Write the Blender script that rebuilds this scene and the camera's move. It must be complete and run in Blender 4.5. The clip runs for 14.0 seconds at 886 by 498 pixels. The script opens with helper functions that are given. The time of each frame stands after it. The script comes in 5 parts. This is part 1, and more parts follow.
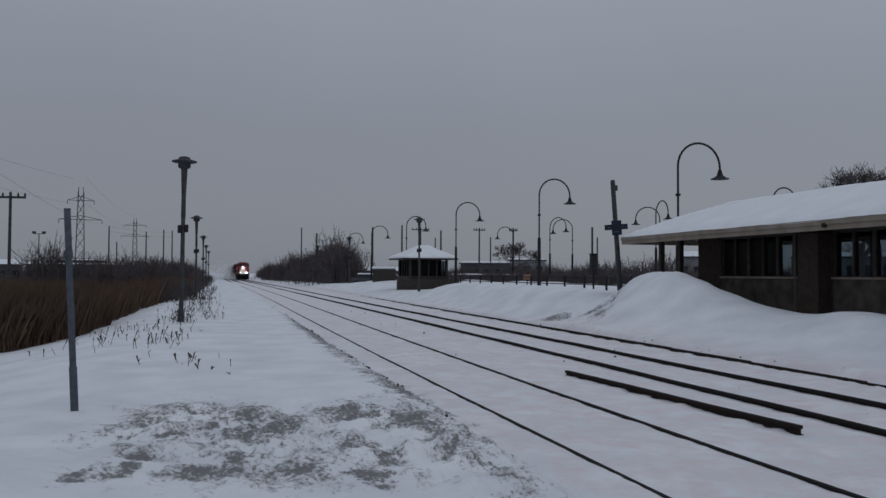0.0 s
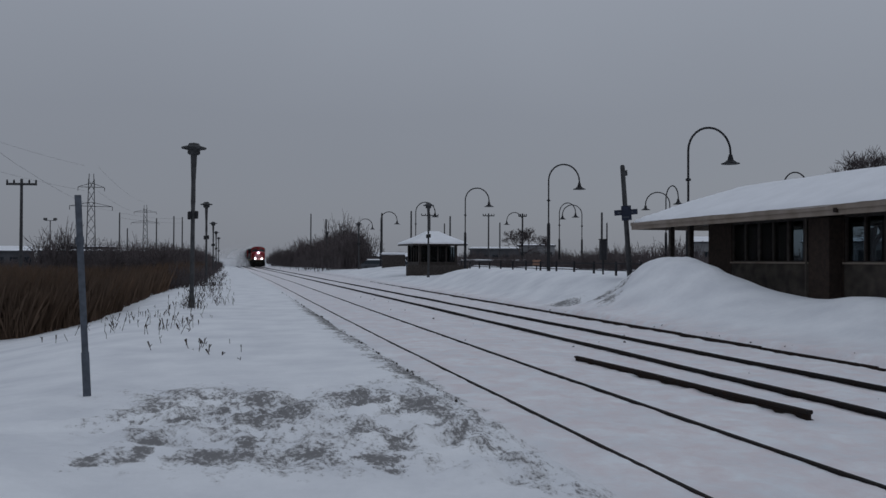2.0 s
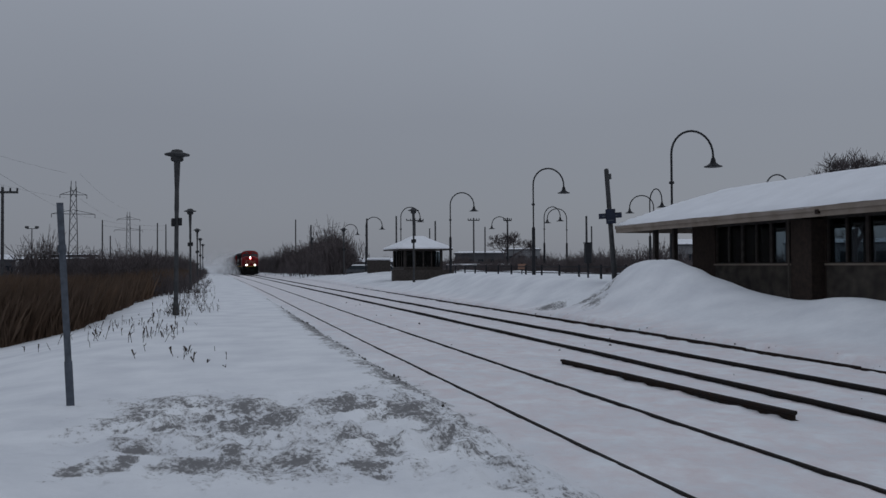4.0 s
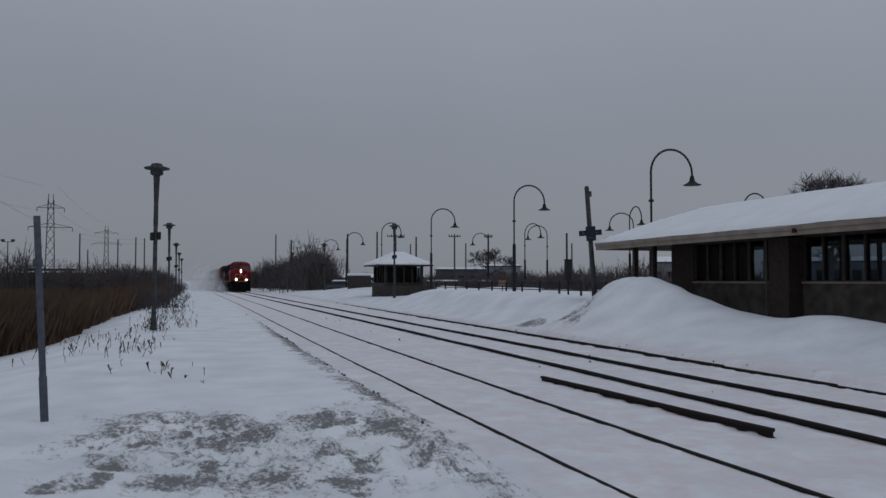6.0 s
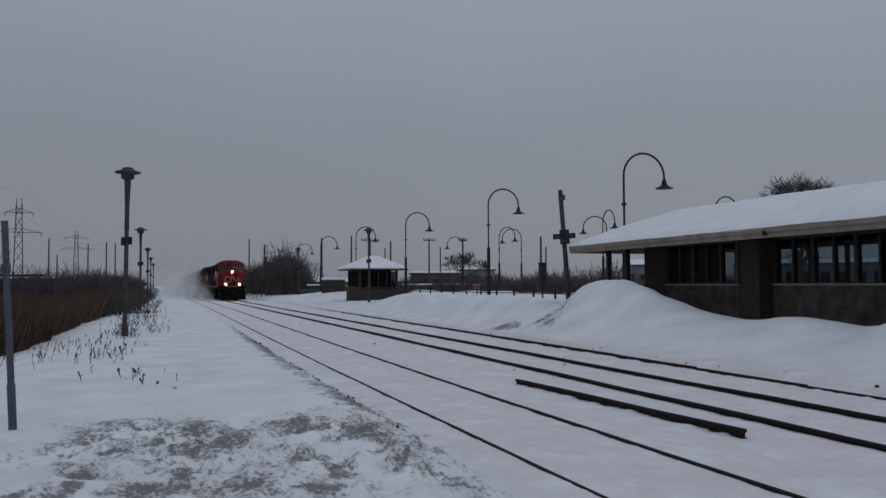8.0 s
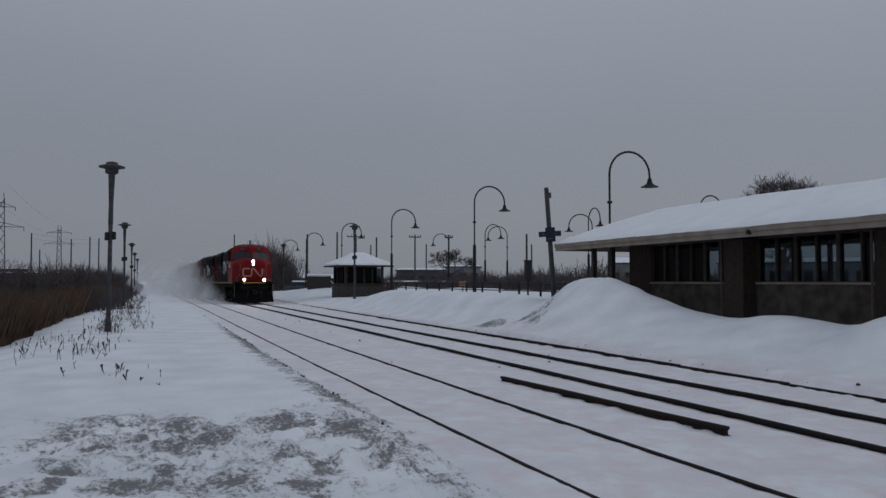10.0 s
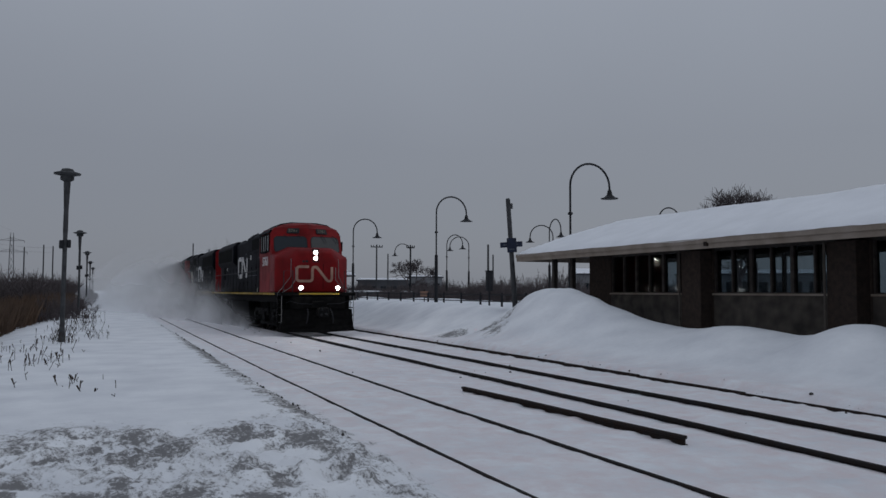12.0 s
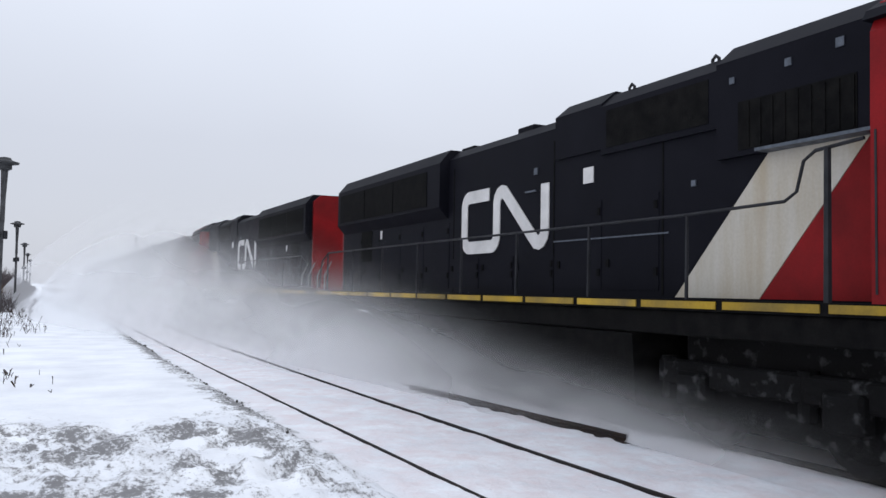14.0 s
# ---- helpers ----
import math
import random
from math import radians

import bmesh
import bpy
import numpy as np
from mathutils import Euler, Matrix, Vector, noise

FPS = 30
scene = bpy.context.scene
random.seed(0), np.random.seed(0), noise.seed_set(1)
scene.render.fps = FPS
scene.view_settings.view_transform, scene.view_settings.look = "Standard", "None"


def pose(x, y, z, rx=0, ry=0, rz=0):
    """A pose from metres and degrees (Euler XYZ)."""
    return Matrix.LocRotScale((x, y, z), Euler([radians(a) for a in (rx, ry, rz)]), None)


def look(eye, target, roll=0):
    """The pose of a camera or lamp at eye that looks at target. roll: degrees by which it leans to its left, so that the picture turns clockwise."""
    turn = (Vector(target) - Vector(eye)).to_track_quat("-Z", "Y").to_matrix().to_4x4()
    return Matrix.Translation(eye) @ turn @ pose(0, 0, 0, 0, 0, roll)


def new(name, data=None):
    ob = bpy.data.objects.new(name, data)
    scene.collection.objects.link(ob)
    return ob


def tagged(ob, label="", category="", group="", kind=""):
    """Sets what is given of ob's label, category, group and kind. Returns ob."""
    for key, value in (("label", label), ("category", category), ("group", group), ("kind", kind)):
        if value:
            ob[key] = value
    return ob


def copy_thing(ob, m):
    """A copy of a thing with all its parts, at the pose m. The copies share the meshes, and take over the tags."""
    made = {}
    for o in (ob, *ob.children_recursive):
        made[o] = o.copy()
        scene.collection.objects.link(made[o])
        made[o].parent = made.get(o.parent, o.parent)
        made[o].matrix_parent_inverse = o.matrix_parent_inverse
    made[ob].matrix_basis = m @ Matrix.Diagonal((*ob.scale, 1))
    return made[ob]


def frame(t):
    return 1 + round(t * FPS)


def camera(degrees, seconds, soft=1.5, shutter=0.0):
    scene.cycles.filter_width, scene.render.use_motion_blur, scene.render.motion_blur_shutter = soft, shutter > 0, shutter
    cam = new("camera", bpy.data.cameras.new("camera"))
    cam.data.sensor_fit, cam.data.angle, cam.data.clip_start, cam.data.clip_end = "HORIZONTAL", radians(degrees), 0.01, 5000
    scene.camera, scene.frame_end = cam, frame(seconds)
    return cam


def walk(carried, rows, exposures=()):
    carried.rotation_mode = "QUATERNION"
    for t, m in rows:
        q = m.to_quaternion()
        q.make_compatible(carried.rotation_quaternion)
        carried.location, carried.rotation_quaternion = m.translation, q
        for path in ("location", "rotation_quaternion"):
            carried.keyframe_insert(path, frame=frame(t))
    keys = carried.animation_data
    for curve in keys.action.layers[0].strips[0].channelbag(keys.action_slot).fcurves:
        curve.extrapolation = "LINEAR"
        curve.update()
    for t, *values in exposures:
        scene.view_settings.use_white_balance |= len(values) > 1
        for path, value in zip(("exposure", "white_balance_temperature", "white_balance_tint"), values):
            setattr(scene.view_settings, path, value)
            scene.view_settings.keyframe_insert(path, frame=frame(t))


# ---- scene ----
# Metres; x is to the right of the line of sight down the track, y runs along the rails, z = 0 is the rail head.
cam = camera(56.8, 14.0, soft=1.5)
EYE = (0.0, 0.0, 1.677)
# seconds, then the camera's turn about x, y and z in degrees
TURNS = [
    (0.0, 91.76, -0.30, -15.18), (0.5, 91.40, -0.35, -15.21), (1.0, 91.28, -0.14, -15.13), (1.5, 91.10, -0.25, -14.94),
    (2.0, 90.76, -0.19, -14.53), (2.5, 90.79, -0.15, -14.25), (3.0, 90.62, 0.04, -14.64), (5.5, 92.15, 0.09, -16.46),
    (6.0, 92.21, 0.00, -16.90), (6.5, 92.38, 0.14, -17.67), (7.0, 92.36, 0.06, -17.72), (7.5, 92.20, 0.21, -18.26),
    (8.0, 92.47, 0.29, -18.67), (10.5, 92.23, -0.02, -20.28), (11.0, 92.47, 0.08, -21.10), (11.5, 93.21, 0.05, -21.51),
    (12.0, 92.97, -0.18, -22.35), (12.5, 92.77, -0.37, -22.83), (13.0, 92.68, -0.66, -24.22), (13.5, 92.67, -0.96, -25.36),
    (14.0, 92.88, -0.96, -25.97)]
# seconds, stops, kelvin, tint
EXPOSURES = [(0.0, 0.0, 6400, 11), (8.0, 0.0, 6400, 11), (11.5, 0.0, 6400, 11), (12.5, 0.06, 6400, 11), (13.0, 0.25, 6420, 11), (13.5, 0.85, 6500, 11), (14.0, 1.50, 6650, 12)]
walk(cam, [(t, pose(*EYE, rx, ry, rz)) for t, rx, ry, rz in TURNS], EXPOSURES)

# ---- sky and light: a heavy, even overcast at dusk ----
world = bpy.data.worlds.new("overcast_sky")
scene.world = world
world.use_nodes = True
wn, wl = world.node_tree.nodes, world.node_tree.links
wn.clear()
w_out, w_bg = wn.new("ShaderNodeOutputWorld"), wn.new("ShaderNodeBackground")
w_sky, w_hsv, w_mix = wn.new("ShaderNodeTexSky"), wn.new("ShaderNodeHueSaturation"), wn.new("ShaderNodeMix")
w_geo, w_sep, w_ramp = wn.new("ShaderNodeTexCoord"), wn.new("ShaderNodeSeparateXYZ"), wn.new("ShaderNodeValToRGB")
w_noise, w_add = wn.new("ShaderNodeTexNoise"), wn.new("ShaderNodeMath")
w_sky.sky_type, w_sky.sun_disc = "NISHITA", False
w_sky.sun_elevation, w_sky.sun_rotation = radians(14), radians(250)
w_hsv.inputs["Saturation"].default_value = 0.25
w_hsv.inputs["Value"].default_value = 0.10
w_mix.data_type = "RGBA"
w_mix.inputs[0].default_value = 0.9
w_noise.inputs["Scale"].default_value = 1.6
w_noise.inputs["Detail"].default_value = 3
w_add.operation = "MULTIPLY_ADD"
w_add.inputs[1].default_value = 0.16
w_ramp.color_ramp.elements[0].position, w_ramp.color_ramp.elements[0].color = 0.06, (0.188, 0.204, 0.234, 1)
w_ramp.color_ramp.elements[1].position, w_ramp.color_ramp.elements[1].color = 0.75, (0.40, 0.445, 0.515, 1)
_e = w_ramp.color_ramp.elements.new(0.26)
_e.color = (0.215, 0.236, 0.276, 1)
wl.new(w_geo.outputs["Generated"], w_sep.inputs[0])
wl.new(w_geo.outputs["Generated"], w_noise.inputs["Vector"])
wl.new(w_noise.outputs["Fac"], w_add.inputs[0])
wl.new(w_sep.outputs["Z"], w_add.inputs[2])
wl.new(w_add.outputs[0], w_ramp.inputs["Fac"])
wl.new(w_sky.outputs[0], w_hsv.inputs["Color"])
wl.new(w_hsv.outputs[0], w_mix.inputs[6])
wl.new(w_ramp.outputs[0], w_mix.inputs[7])
wl.new(w_mix.outputs[2], w_bg.inputs["Color"])
w_bg.inputs["Strength"].default_value = 1.0
wl.new(w_bg.outputs[0], w_out.inputs[0])
sun_data = bpy.data.lights.new("sun", "SUN")
sun_data.energy, sun_data.angle, sun_data.color = 0.25, radians(40), (1.0, 0.97, 0.93)
sun = new("sun", sun_data)
sun.matrix_world = look((45, -35, 60), (0, 0, 0))


# ---- materials ----
def material(name, color, rough=0.7, metal=0.0, var=0.2, scale=8.0, fine=60.0, bump=0.2, depth=0.01, tint=None, spec=0.3, rand=0.0):
    """A node material: a base colour with large stains, fine grain and relief; tint is the stain's colour."""
    m = bpy.data.materials.new(name)
    m.use_nodes = True
    n, l = m.node_tree.nodes, m.node_tree.links
    b = n["Principled BSDF"]
    b.inputs["Roughness"].default_value, b.inputs["Metallic"].default_value = rough, metal
    b.inputs["Specular IOR Level"].default_value = spec
    co = n.new("ShaderNodeTexCoord")
    n1, n2 = n.new("ShaderNodeTexNoise"), n.new("ShaderNodeTexNoise")
    n1.inputs["Scale"].default_value, n1.inputs["Detail"].default_value = scale, 6
    n2.inputs["Scale"].default_value, n2.inputs["Detail"].default_value = fine, 4
    for k in (n1, n2):
        l.new(co.outputs["Object"], k.inputs["Vector"])
    mp = n.new("ShaderNodeMapRange")
    mp.inputs[1].default_value, mp.inputs[2].default_value = 0.35, 0.7
    l.new(n1.outputs["Fac"], mp.inputs[0])
    mx = n.new("ShaderNodeMix")
    mx.data_type = "RGBA"
    mx.inputs[6].default_value = (*color, 1)
    mx.inputs[7].default_value = (*(tint or [c * (1 - 2 * var) for c in color]), 1)
    l.new(mp.outputs[0], mx.inputs[0])
    hv = n.new("ShaderNodeHueSaturation")
    l.new(mx.outputs[2], hv.inputs["Color"])
    vr = n.new("ShaderNodeMapRange")
    vr.inputs[3].default_value, vr.inputs[4].default_value = 1 - var, 1 + var
    l.new(n2.outputs["Fac"], vr.inputs[0])
    if rand:
        oi, ml = n.new("ShaderNodeObjectInfo"), n.new("ShaderNodeMath")
        rr = n.new("ShaderNodeMapRange")
        rr.inputs[3].default_value, rr.inputs[4].default_value = 1 - rand, 1 + rand
        ml.operation = "MULTIPLY"
        l.new(oi.outputs["Random"], rr.inputs[0])
        l.new(rr.outputs[0], ml.inputs[0])
        l.new(vr.outputs[0], ml.inputs[1])
        l.new(ml.outputs[0], hv.inputs["Value"])
    else:
        l.new(vr.outputs[0], hv.inputs["Value"])
    l.new(hv.outputs[0], b.inputs["Base Color"])
    rg = n.new("ShaderNodeMapRange")
    rg.inputs[3].default_value, rg.inputs[4].default_value = max(0.02, rough - 0.12), min(1, rough + 0.12)
    l.new(n1.outputs["Fac"], rg.inputs[0])
    l.new(rg.outputs[0], b.inputs["Roughness"])
    if bump:
        bp = n.new("ShaderNodeBump")
        bp.inputs["Strength"].default_value, bp.inputs["Distance"].default_value = bump, depth
        l.new(n2.outputs["Fac"], bp.inputs["Height"])
        l.new(bp.outputs[0], b.inputs["Normal"])
    return m


def glowing(name, color, strength):
    m = bpy.data.materials.new(name)
    m.use_nodes = True
    b = m.node_tree.nodes["Principled BSDF"]
    b.inputs["Base Color"].default_value = (0.9, 0.9, 0.85, 1)
    b.inputs["Emission Color"].default_value = (*color, 1)
    b.inputs["Emission Strength"].default_value = strength
    return m


def glass(name, color, rough=0.06):
    m = bpy.data.materials.new(name)
    m.use_nodes = True
    b = m.node_tree.nodes["Principled BSDF"]
    b.inputs["Base Color"].default_value = (*color, 1)
    b.inputs["Roughness"].default_value = rough
    b.inputs["Specular IOR Level"].default_value = 0.3
    return m


def clear_glass(name):
    m = bpy.data.materials.new(name)
    m.use_nodes = True
    n, l = m.node_tree.nodes, m.node_tree.links
    n.clear()
    o, t, g, mx = n.new("ShaderNodeOutputMaterial"), n.new("ShaderNodeBsdfTransparent"), n.new("ShaderNodeBsdfGlossy"), n.new("ShaderNodeMixShader")
    t.inputs["Color"].default_value = (0.64, 0.68, 0.70, 1)
    g.inputs["Roughness"].default_value = 0.04
    mx.inputs[0].default_value = 0.010
    l.new(t.outputs[0], mx.inputs[1])
    l.new(g.outputs[0], mx.inputs[2])
    l.new(mx.outputs[0], o.inputs[0])
    return m


def snow_ground():
    """Trodden snow, with sandy dirt scraped into it where vehicles cross and along the ploughed edges, and some shade
    painted in.
    """
    m = material("snow_ground", (0.79, 0.81, 0.84), 0.6, 0, 0.06, 0.9, 8.0, 0.5, 0.045, (0.64, 0.66, 0.70), 0.3)
    n, l = m.node_tree.nodes, m.node_tree.links
    b = n["Principled BSDF"]
    old = b.inputs["Base Color"].links[0].from_socket
    co = n.new("ShaderNodeTexCoord")

    def math(op, a, c=0.0, clamp=False):
        k = n.new("ShaderNodeMath")
        k.operation, k.use_clamp = op, clamp
        for i, v in enumerate((a, c)):
            if isinstance(v, (int, float)):
                k.inputs[i].default_value = v
            else:
                l.new(v, k.inputs[i])
        return k.outputs[0]

    warp, off, lift = n.new("ShaderNodeTexNoise"), n.new("ShaderNodeVectorMath"), n.new("ShaderNodeVectorMath")
    warp.inputs["Scale"].default_value, warp.inputs["Detail"].default_value = 2.2, 4
    l.new(co.outputs["Object"], warp.inputs["Vector"])
    off.operation, lift.operation = "SUBTRACT", "MULTIPLY_ADD"
    off.inputs[1].default_value, lift.inputs[1].default_value = (0.5, 0.5, 0.5), (0.7, 1.1, 0)
    l.new(warp.outputs["Color"], off.inputs[0])
    l.new(off.outputs[0], lift.inputs[0])
    l.new(co.outputs["Object"], lift.inputs[2])

    def blob(cx, cy, rx, ry, turn, most=1.0):
        mp = n.new("ShaderNodeMapping")
        mp.vector_type = "TEXTURE"
        mp.inputs["Location"].default_value = (cx, cy, 0)
        mp.inputs["Rotation"].default_value = (0, 0, radians(turn))
        mp.inputs["Scale"].default_value = (rx, ry, 50)
        l.new(lift.outputs[0], mp.inputs["Vector"])
        ln = n.new("ShaderNodeVectorMath")
        ln.operation = "LENGTH"
        l.new(mp.outputs[0], ln.inputs[0])
        return math("MULTIPLY", math("SUBTRACT", 1.0, ln.outputs["Value"], True), most)

    # brake dust gives the snow between and beside the rails a faint warm cast
    sep, dust, bed = n.new("ShaderNodeSeparateXYZ"), n.new("ShaderNodeTexNoise"), n.new("ShaderNodeMix")
    l.new(co.outputs["Object"], sep.inputs[0])
    dust.inputs["Scale"].default_value, dust.inputs["Detail"].default_value, dust.inputs["Roughness"].default_value = 2.6, 10, 0.66
    l.new(co.outputs["Object"], dust.inputs["Vector"])
    band = math("MULTIPLY", math("MULTIPLY", math("SUBTRACT", sep.outputs["X"], 2.5), 2.5, True), math("MULTIPLY", math("SUBTRACT", 11.5, sep.outputs["X"]), 0.8, True))
    bed.data_type = "RGBA"
    bed.inputs[7].default_value = (0.68, 0.615, 0.63, 1)
    l.new(math("MULTIPLY", band, math("ADD", math("MULTIPLY", dust.outputs["Fac"], 3.4), -1.25, True)), bed.inputs[0])
    l.new(old, bed.inputs[6])
    old = bed.outputs[2]
    area = None
    for spec in DIRT_SHADE:
        v = blob(*spec)
        area = v if area is None else math("MAXIMUM", area, v)
    n1 = n.new("ShaderNodeTexNoise")
    n1.inputs["Scale"].default_value, n1.inputs["Detail"].default_value, n1.inputs["Distortion"].default_value = 6.0, 12, 0.0
    n1.inputs["Roughness"].default_value = 0.7
    st = n.new("ShaderNodeMapping")
    st.inputs["Rotation"].default_value = (0, 0, radians(8))
    st.inputs["Scale"].default_value = (1.0, 0.55, 1)
    l.new(co.outputs["Object"], st.inputs["Vector"])
    l.new(st.outputs[0], n1.inputs["Vector"])
    n2 = n.new("ShaderNodeTexNoise")
    n2.inputs["Scale"].default_value, n2.inputs["Detail"].default_value, n2.inputs["Roughness"].default_value = 24.0, 10, 0.75
    l.new(st.outputs[0], n2.inputs["Vector"])
    # two dirt tones; they also paint in lit lump sides and dark crevices
    for noise_out, share, lo, hi, most, tone in ((n1.outputs["Fac"], 0.32, 0.585, 0.72, 0.62, (0.33, 0.322, 0.318, 1)), (math("ADD", math("MULTIPLY", n2.outputs["Fac"], 0.55), math("MULTIPLY", n1.outputs["Fac"], 0.45)), 0.27, 0.628, 0.70, 0.85, (0.115, 0.112, 0.114, 1))):
        mr = n.new("ShaderNodeMapRange")
        mr.inputs[1].default_value, mr.inputs[2].default_value, mr.inputs[4].default_value = lo, hi, most
        l.new(math("ADD", math("MULTIPLY", area, share), noise_out), mr.inputs[0])
        gate = math("MULTIPLY", mr.outputs[0], math("MULTIPLY", area, 6.0, True))
        mx = n.new("ShaderNodeMix")
        mx.data_type = "RGBA"
        l.new(gate, mx.inputs[0])
        l.new(old, mx.inputs[6])
        mx.inputs[7].default_value = tone
        old = mx.outputs[2]
    l.new(old, b.inputs["Base Color"])
    for k in n:
        if k.bl_idname == "ShaderNodeTexNoise" and k.inputs["Scale"].default_value == 8.0:
            k.inputs["Detail"].default_value, k.inputs["Roughness"].default_value = 9, 0.62
    return m


# dirty patches of the snow: centre and half lengths
GRIMY = [(-0.24, 8.99, 0.26, 0.65), (0.62, 8.73, 0.49, 1.2), (0.31, 8.36, 0.17, 0.87), (-0.68, 7.6, 0.22, 0.42), (-0.37, 8.4, 0.17, 0.43), (-0.07, 6.8, 0.61, 0.45),
         (0.22, 7.14, 0.14, 0.64), (0.66, 6.72, 0.43, 0.38), (1.19, 6.42, 0.25, 0.27), (1.43, 9.42, 0.6, 0.87), (1.18, 7.56, 0.39, 0.56), (1.4, 7.03, 0.13, 0.56),
         (-0.97, 6.62, 0.08, 0.57), (-0.73, 6.89, 0.05, 0.14), (2.03, 8.82, 0.51, 0.83), (0.33, 9.59, 0.51, 0.72), (1.22, 6.39, 0.43, 0.21)]
GREYISH = [(-0.8, 9.26, 0.48, 1.59), (2.03, 9.18, 0.53, 0.74), (-0.08, 10.0, 1.18, 0.43), (-0.81, 6.76, 0.26, 0.36), (2.15, 7.69, 0.44, 0.96), (2.19, 6.64, 0.35, 0.69)]
# the ribbon along the ploughed edge and the dug spots on the heap, with their turn in degrees; dirt, with the step's
# and hollows' shadow painted in
DIRT_SHADE = [(2.44, 11.5, 0.36, 4.6, 1, 1.0), (2.38, 22.0, 0.32, 15.0, 0), (11.8, 24.7, 0.7, 1.3, -25), (11.2, 26.6, 0.9, 1.0, -20)]
DIRT_SHADE += [(x, y, 1.3 * a, 1.3 * b, -15, 0.92) for x, y, a, b in GRIMY] + [(x, y, 1.3 * a, 1.3 * b, -15, 0.70) for x, y, a, b in GREYISH]
DIRT_SHADE += [(11.3, 23.2, 0.5, 1.0, -30, 0.75), (12.3, 24.5, 0.55, 1.1, -30, 0.8), (-1.0, 6.45, 0.2, 0.55, -20), (-0.72, 6.9, 0.16, 0.3, 0), (2.22, 7.2, 0.55, 4.2, 0, 0.62), (2.3, 5.2, 0.6, 2.2, 8, 0.55), (0.1, 8.5, 1.7, 3.0, 15, 0.62), (0.6, 6.6, 1.9, 0.9, -8, 0.6), (2.15, 8.0, 0.7, 3.6, 3, 0.72)]
SNOW = snow_ground()
SNOW_CAP = material("snow_cap", (0.78, 0.80, 0.84), 0.6, 0, 0.04, 1.2, 14.0, 0.4, 0.02)
RAIL_STEEL = material("rail_steel", (0.018, 0.017, 0.018), 0.75, 0.0, 0.3, 6, 40, 0.2, 0.003, (0.02, 0.015, 0.013), 0.1)
RUST = material("rusty_steel", (0.021, 0.018, 0.018), 0.8, 0.0, 0.3, 9, 60, 0.4, 0.004, (0.028, 0.018, 0.014), 0.1)
BLACK_IRON = material("black_iron", (0.020, 0.021, 0.025), 0.6, 0.0, 0.2, 6, 70, 0.15, 0.002, None, 0.2)
GALVANISED = material("galvanised_steel", (0.10, 0.115, 0.14), 0.55, 0.35, 0.2, 12, 80, 0.15, 0.002)
GREY_POLE = material("weathered_pole", (0.06, 0.062, 0.066), 0.8, 0, 0.25, 5, 50, 0.3, 0.005)
LOCO_RED = material("locomotive_red", (0.21, 0.007, 0.009), 0.5, 0, 0.18, 1.6, 40, 0.08, 0.002, (0.115, 0.005, 0.006), 0.12)
LOCO_BLACK = material("locomotive_black", (0.0032, 0.0034, 0.0064), 0.65, 0, 0.25, 1.3, 40, 0.08, 0.002, (0.0070, 0.0072, 0.0110), 0.07)
LOCO_WHITE = material("locomotive_white", (0.45, 0.43, 0.385), 0.5, 0, 0.12, 2.6, 30, 0.08, 0.002, (0.36, 0.31, 0.23))
EMBLEM_WHITE = material("emblem_white", (0.60, 0.59, 0.58), 0.5, 0, 0.10, 3.0, 30, 0.05, 0.001)
EMBLEM_DULL = material("emblem_dull", (0.40, 0.24, 0.18), 0.55, 0, 0.2, 3.0, 30, 0.05, 0.001)
NUMERAL_DIM = material("aged_numerals", (0.16, 0.15, 0.12), 0.6, 0, 0.2, 6, 30, 0.1, 0.001)
GRAB_RAIL = material("grab_rail_paint", (0.22, 0.215, 0.21), 0.6, 0, 0.2, 6, 30, 0.1, 0.001)
YELLOW = material("safety_yellow", (0.38, 0.245, 0.02), 0.6, 0, 0.25, 1.3, 30, 0.1, 0.001, (0.16, 0.115, 0.04), 0.2, 0.35)
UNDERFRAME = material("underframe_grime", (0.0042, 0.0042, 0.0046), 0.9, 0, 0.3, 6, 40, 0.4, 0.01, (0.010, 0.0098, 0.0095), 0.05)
FROSTED = material("snow_crusted_steel", (0.008, 0.008, 0.0085), 0.8, 0, 0.3, 7, 30, 0.5, 0.01, (0.085, 0.088, 0.092), 0.05)
_r = [q for q in FROSTED.node_tree.nodes if q.bl_idname == "ShaderNodeMapRange"][0]
_r.inputs[1].default_value, _r.inputs[2].default_value = 0.56, 0.82
CAB_GLASS = glass("cab_glass", (0.012, 0.018, 0.024))
WINDOW_GLASS = clear_glass("station_glass")
LAMP_GLOW = glowing("headlight_glow", (1.0, 0.94, 0.85), 150.0)
_map = LOCO_WHITE.node_tree.nodes.new("ShaderNodeMapping")
_map.inputs["Scale"].default_value = (1.0, 1.6, 0.22)
for _q in [q for q in LOCO_WHITE.node_tree.nodes if q.bl_idname == "ShaderNodeTexNoise"][:1]:
    LOCO_WHITE.node_tree.links.new(_q.inputs["Vector"].links[0].from_socket, _map.inputs["Vector"])
    LOCO_WHITE.node_tree.links.new(_map.outputs[0], _q.inputs["Vector"])
# pane colour is lightened to stand in for sky seen through the solid cab
SIDE_GLASS_SKYLIT = glass("side_glass_skylit", (0.085, 0.088, 0.088), 0.10)
BRICK = material("brown_brick", (0.052, 0.039, 0.033), 0.9, 0, 0.2, 9, 70, 0.4, 0.004, (0.033, 0.027, 0.025), 0.06, 0.2)
STONE = material("rough_stone_panel", (0.085, 0.075, 0.066), 0.9, 0, 0.35, 3.0, 12, 0.8, 0.03, (0.035, 0.032, 0.03), 0.1)
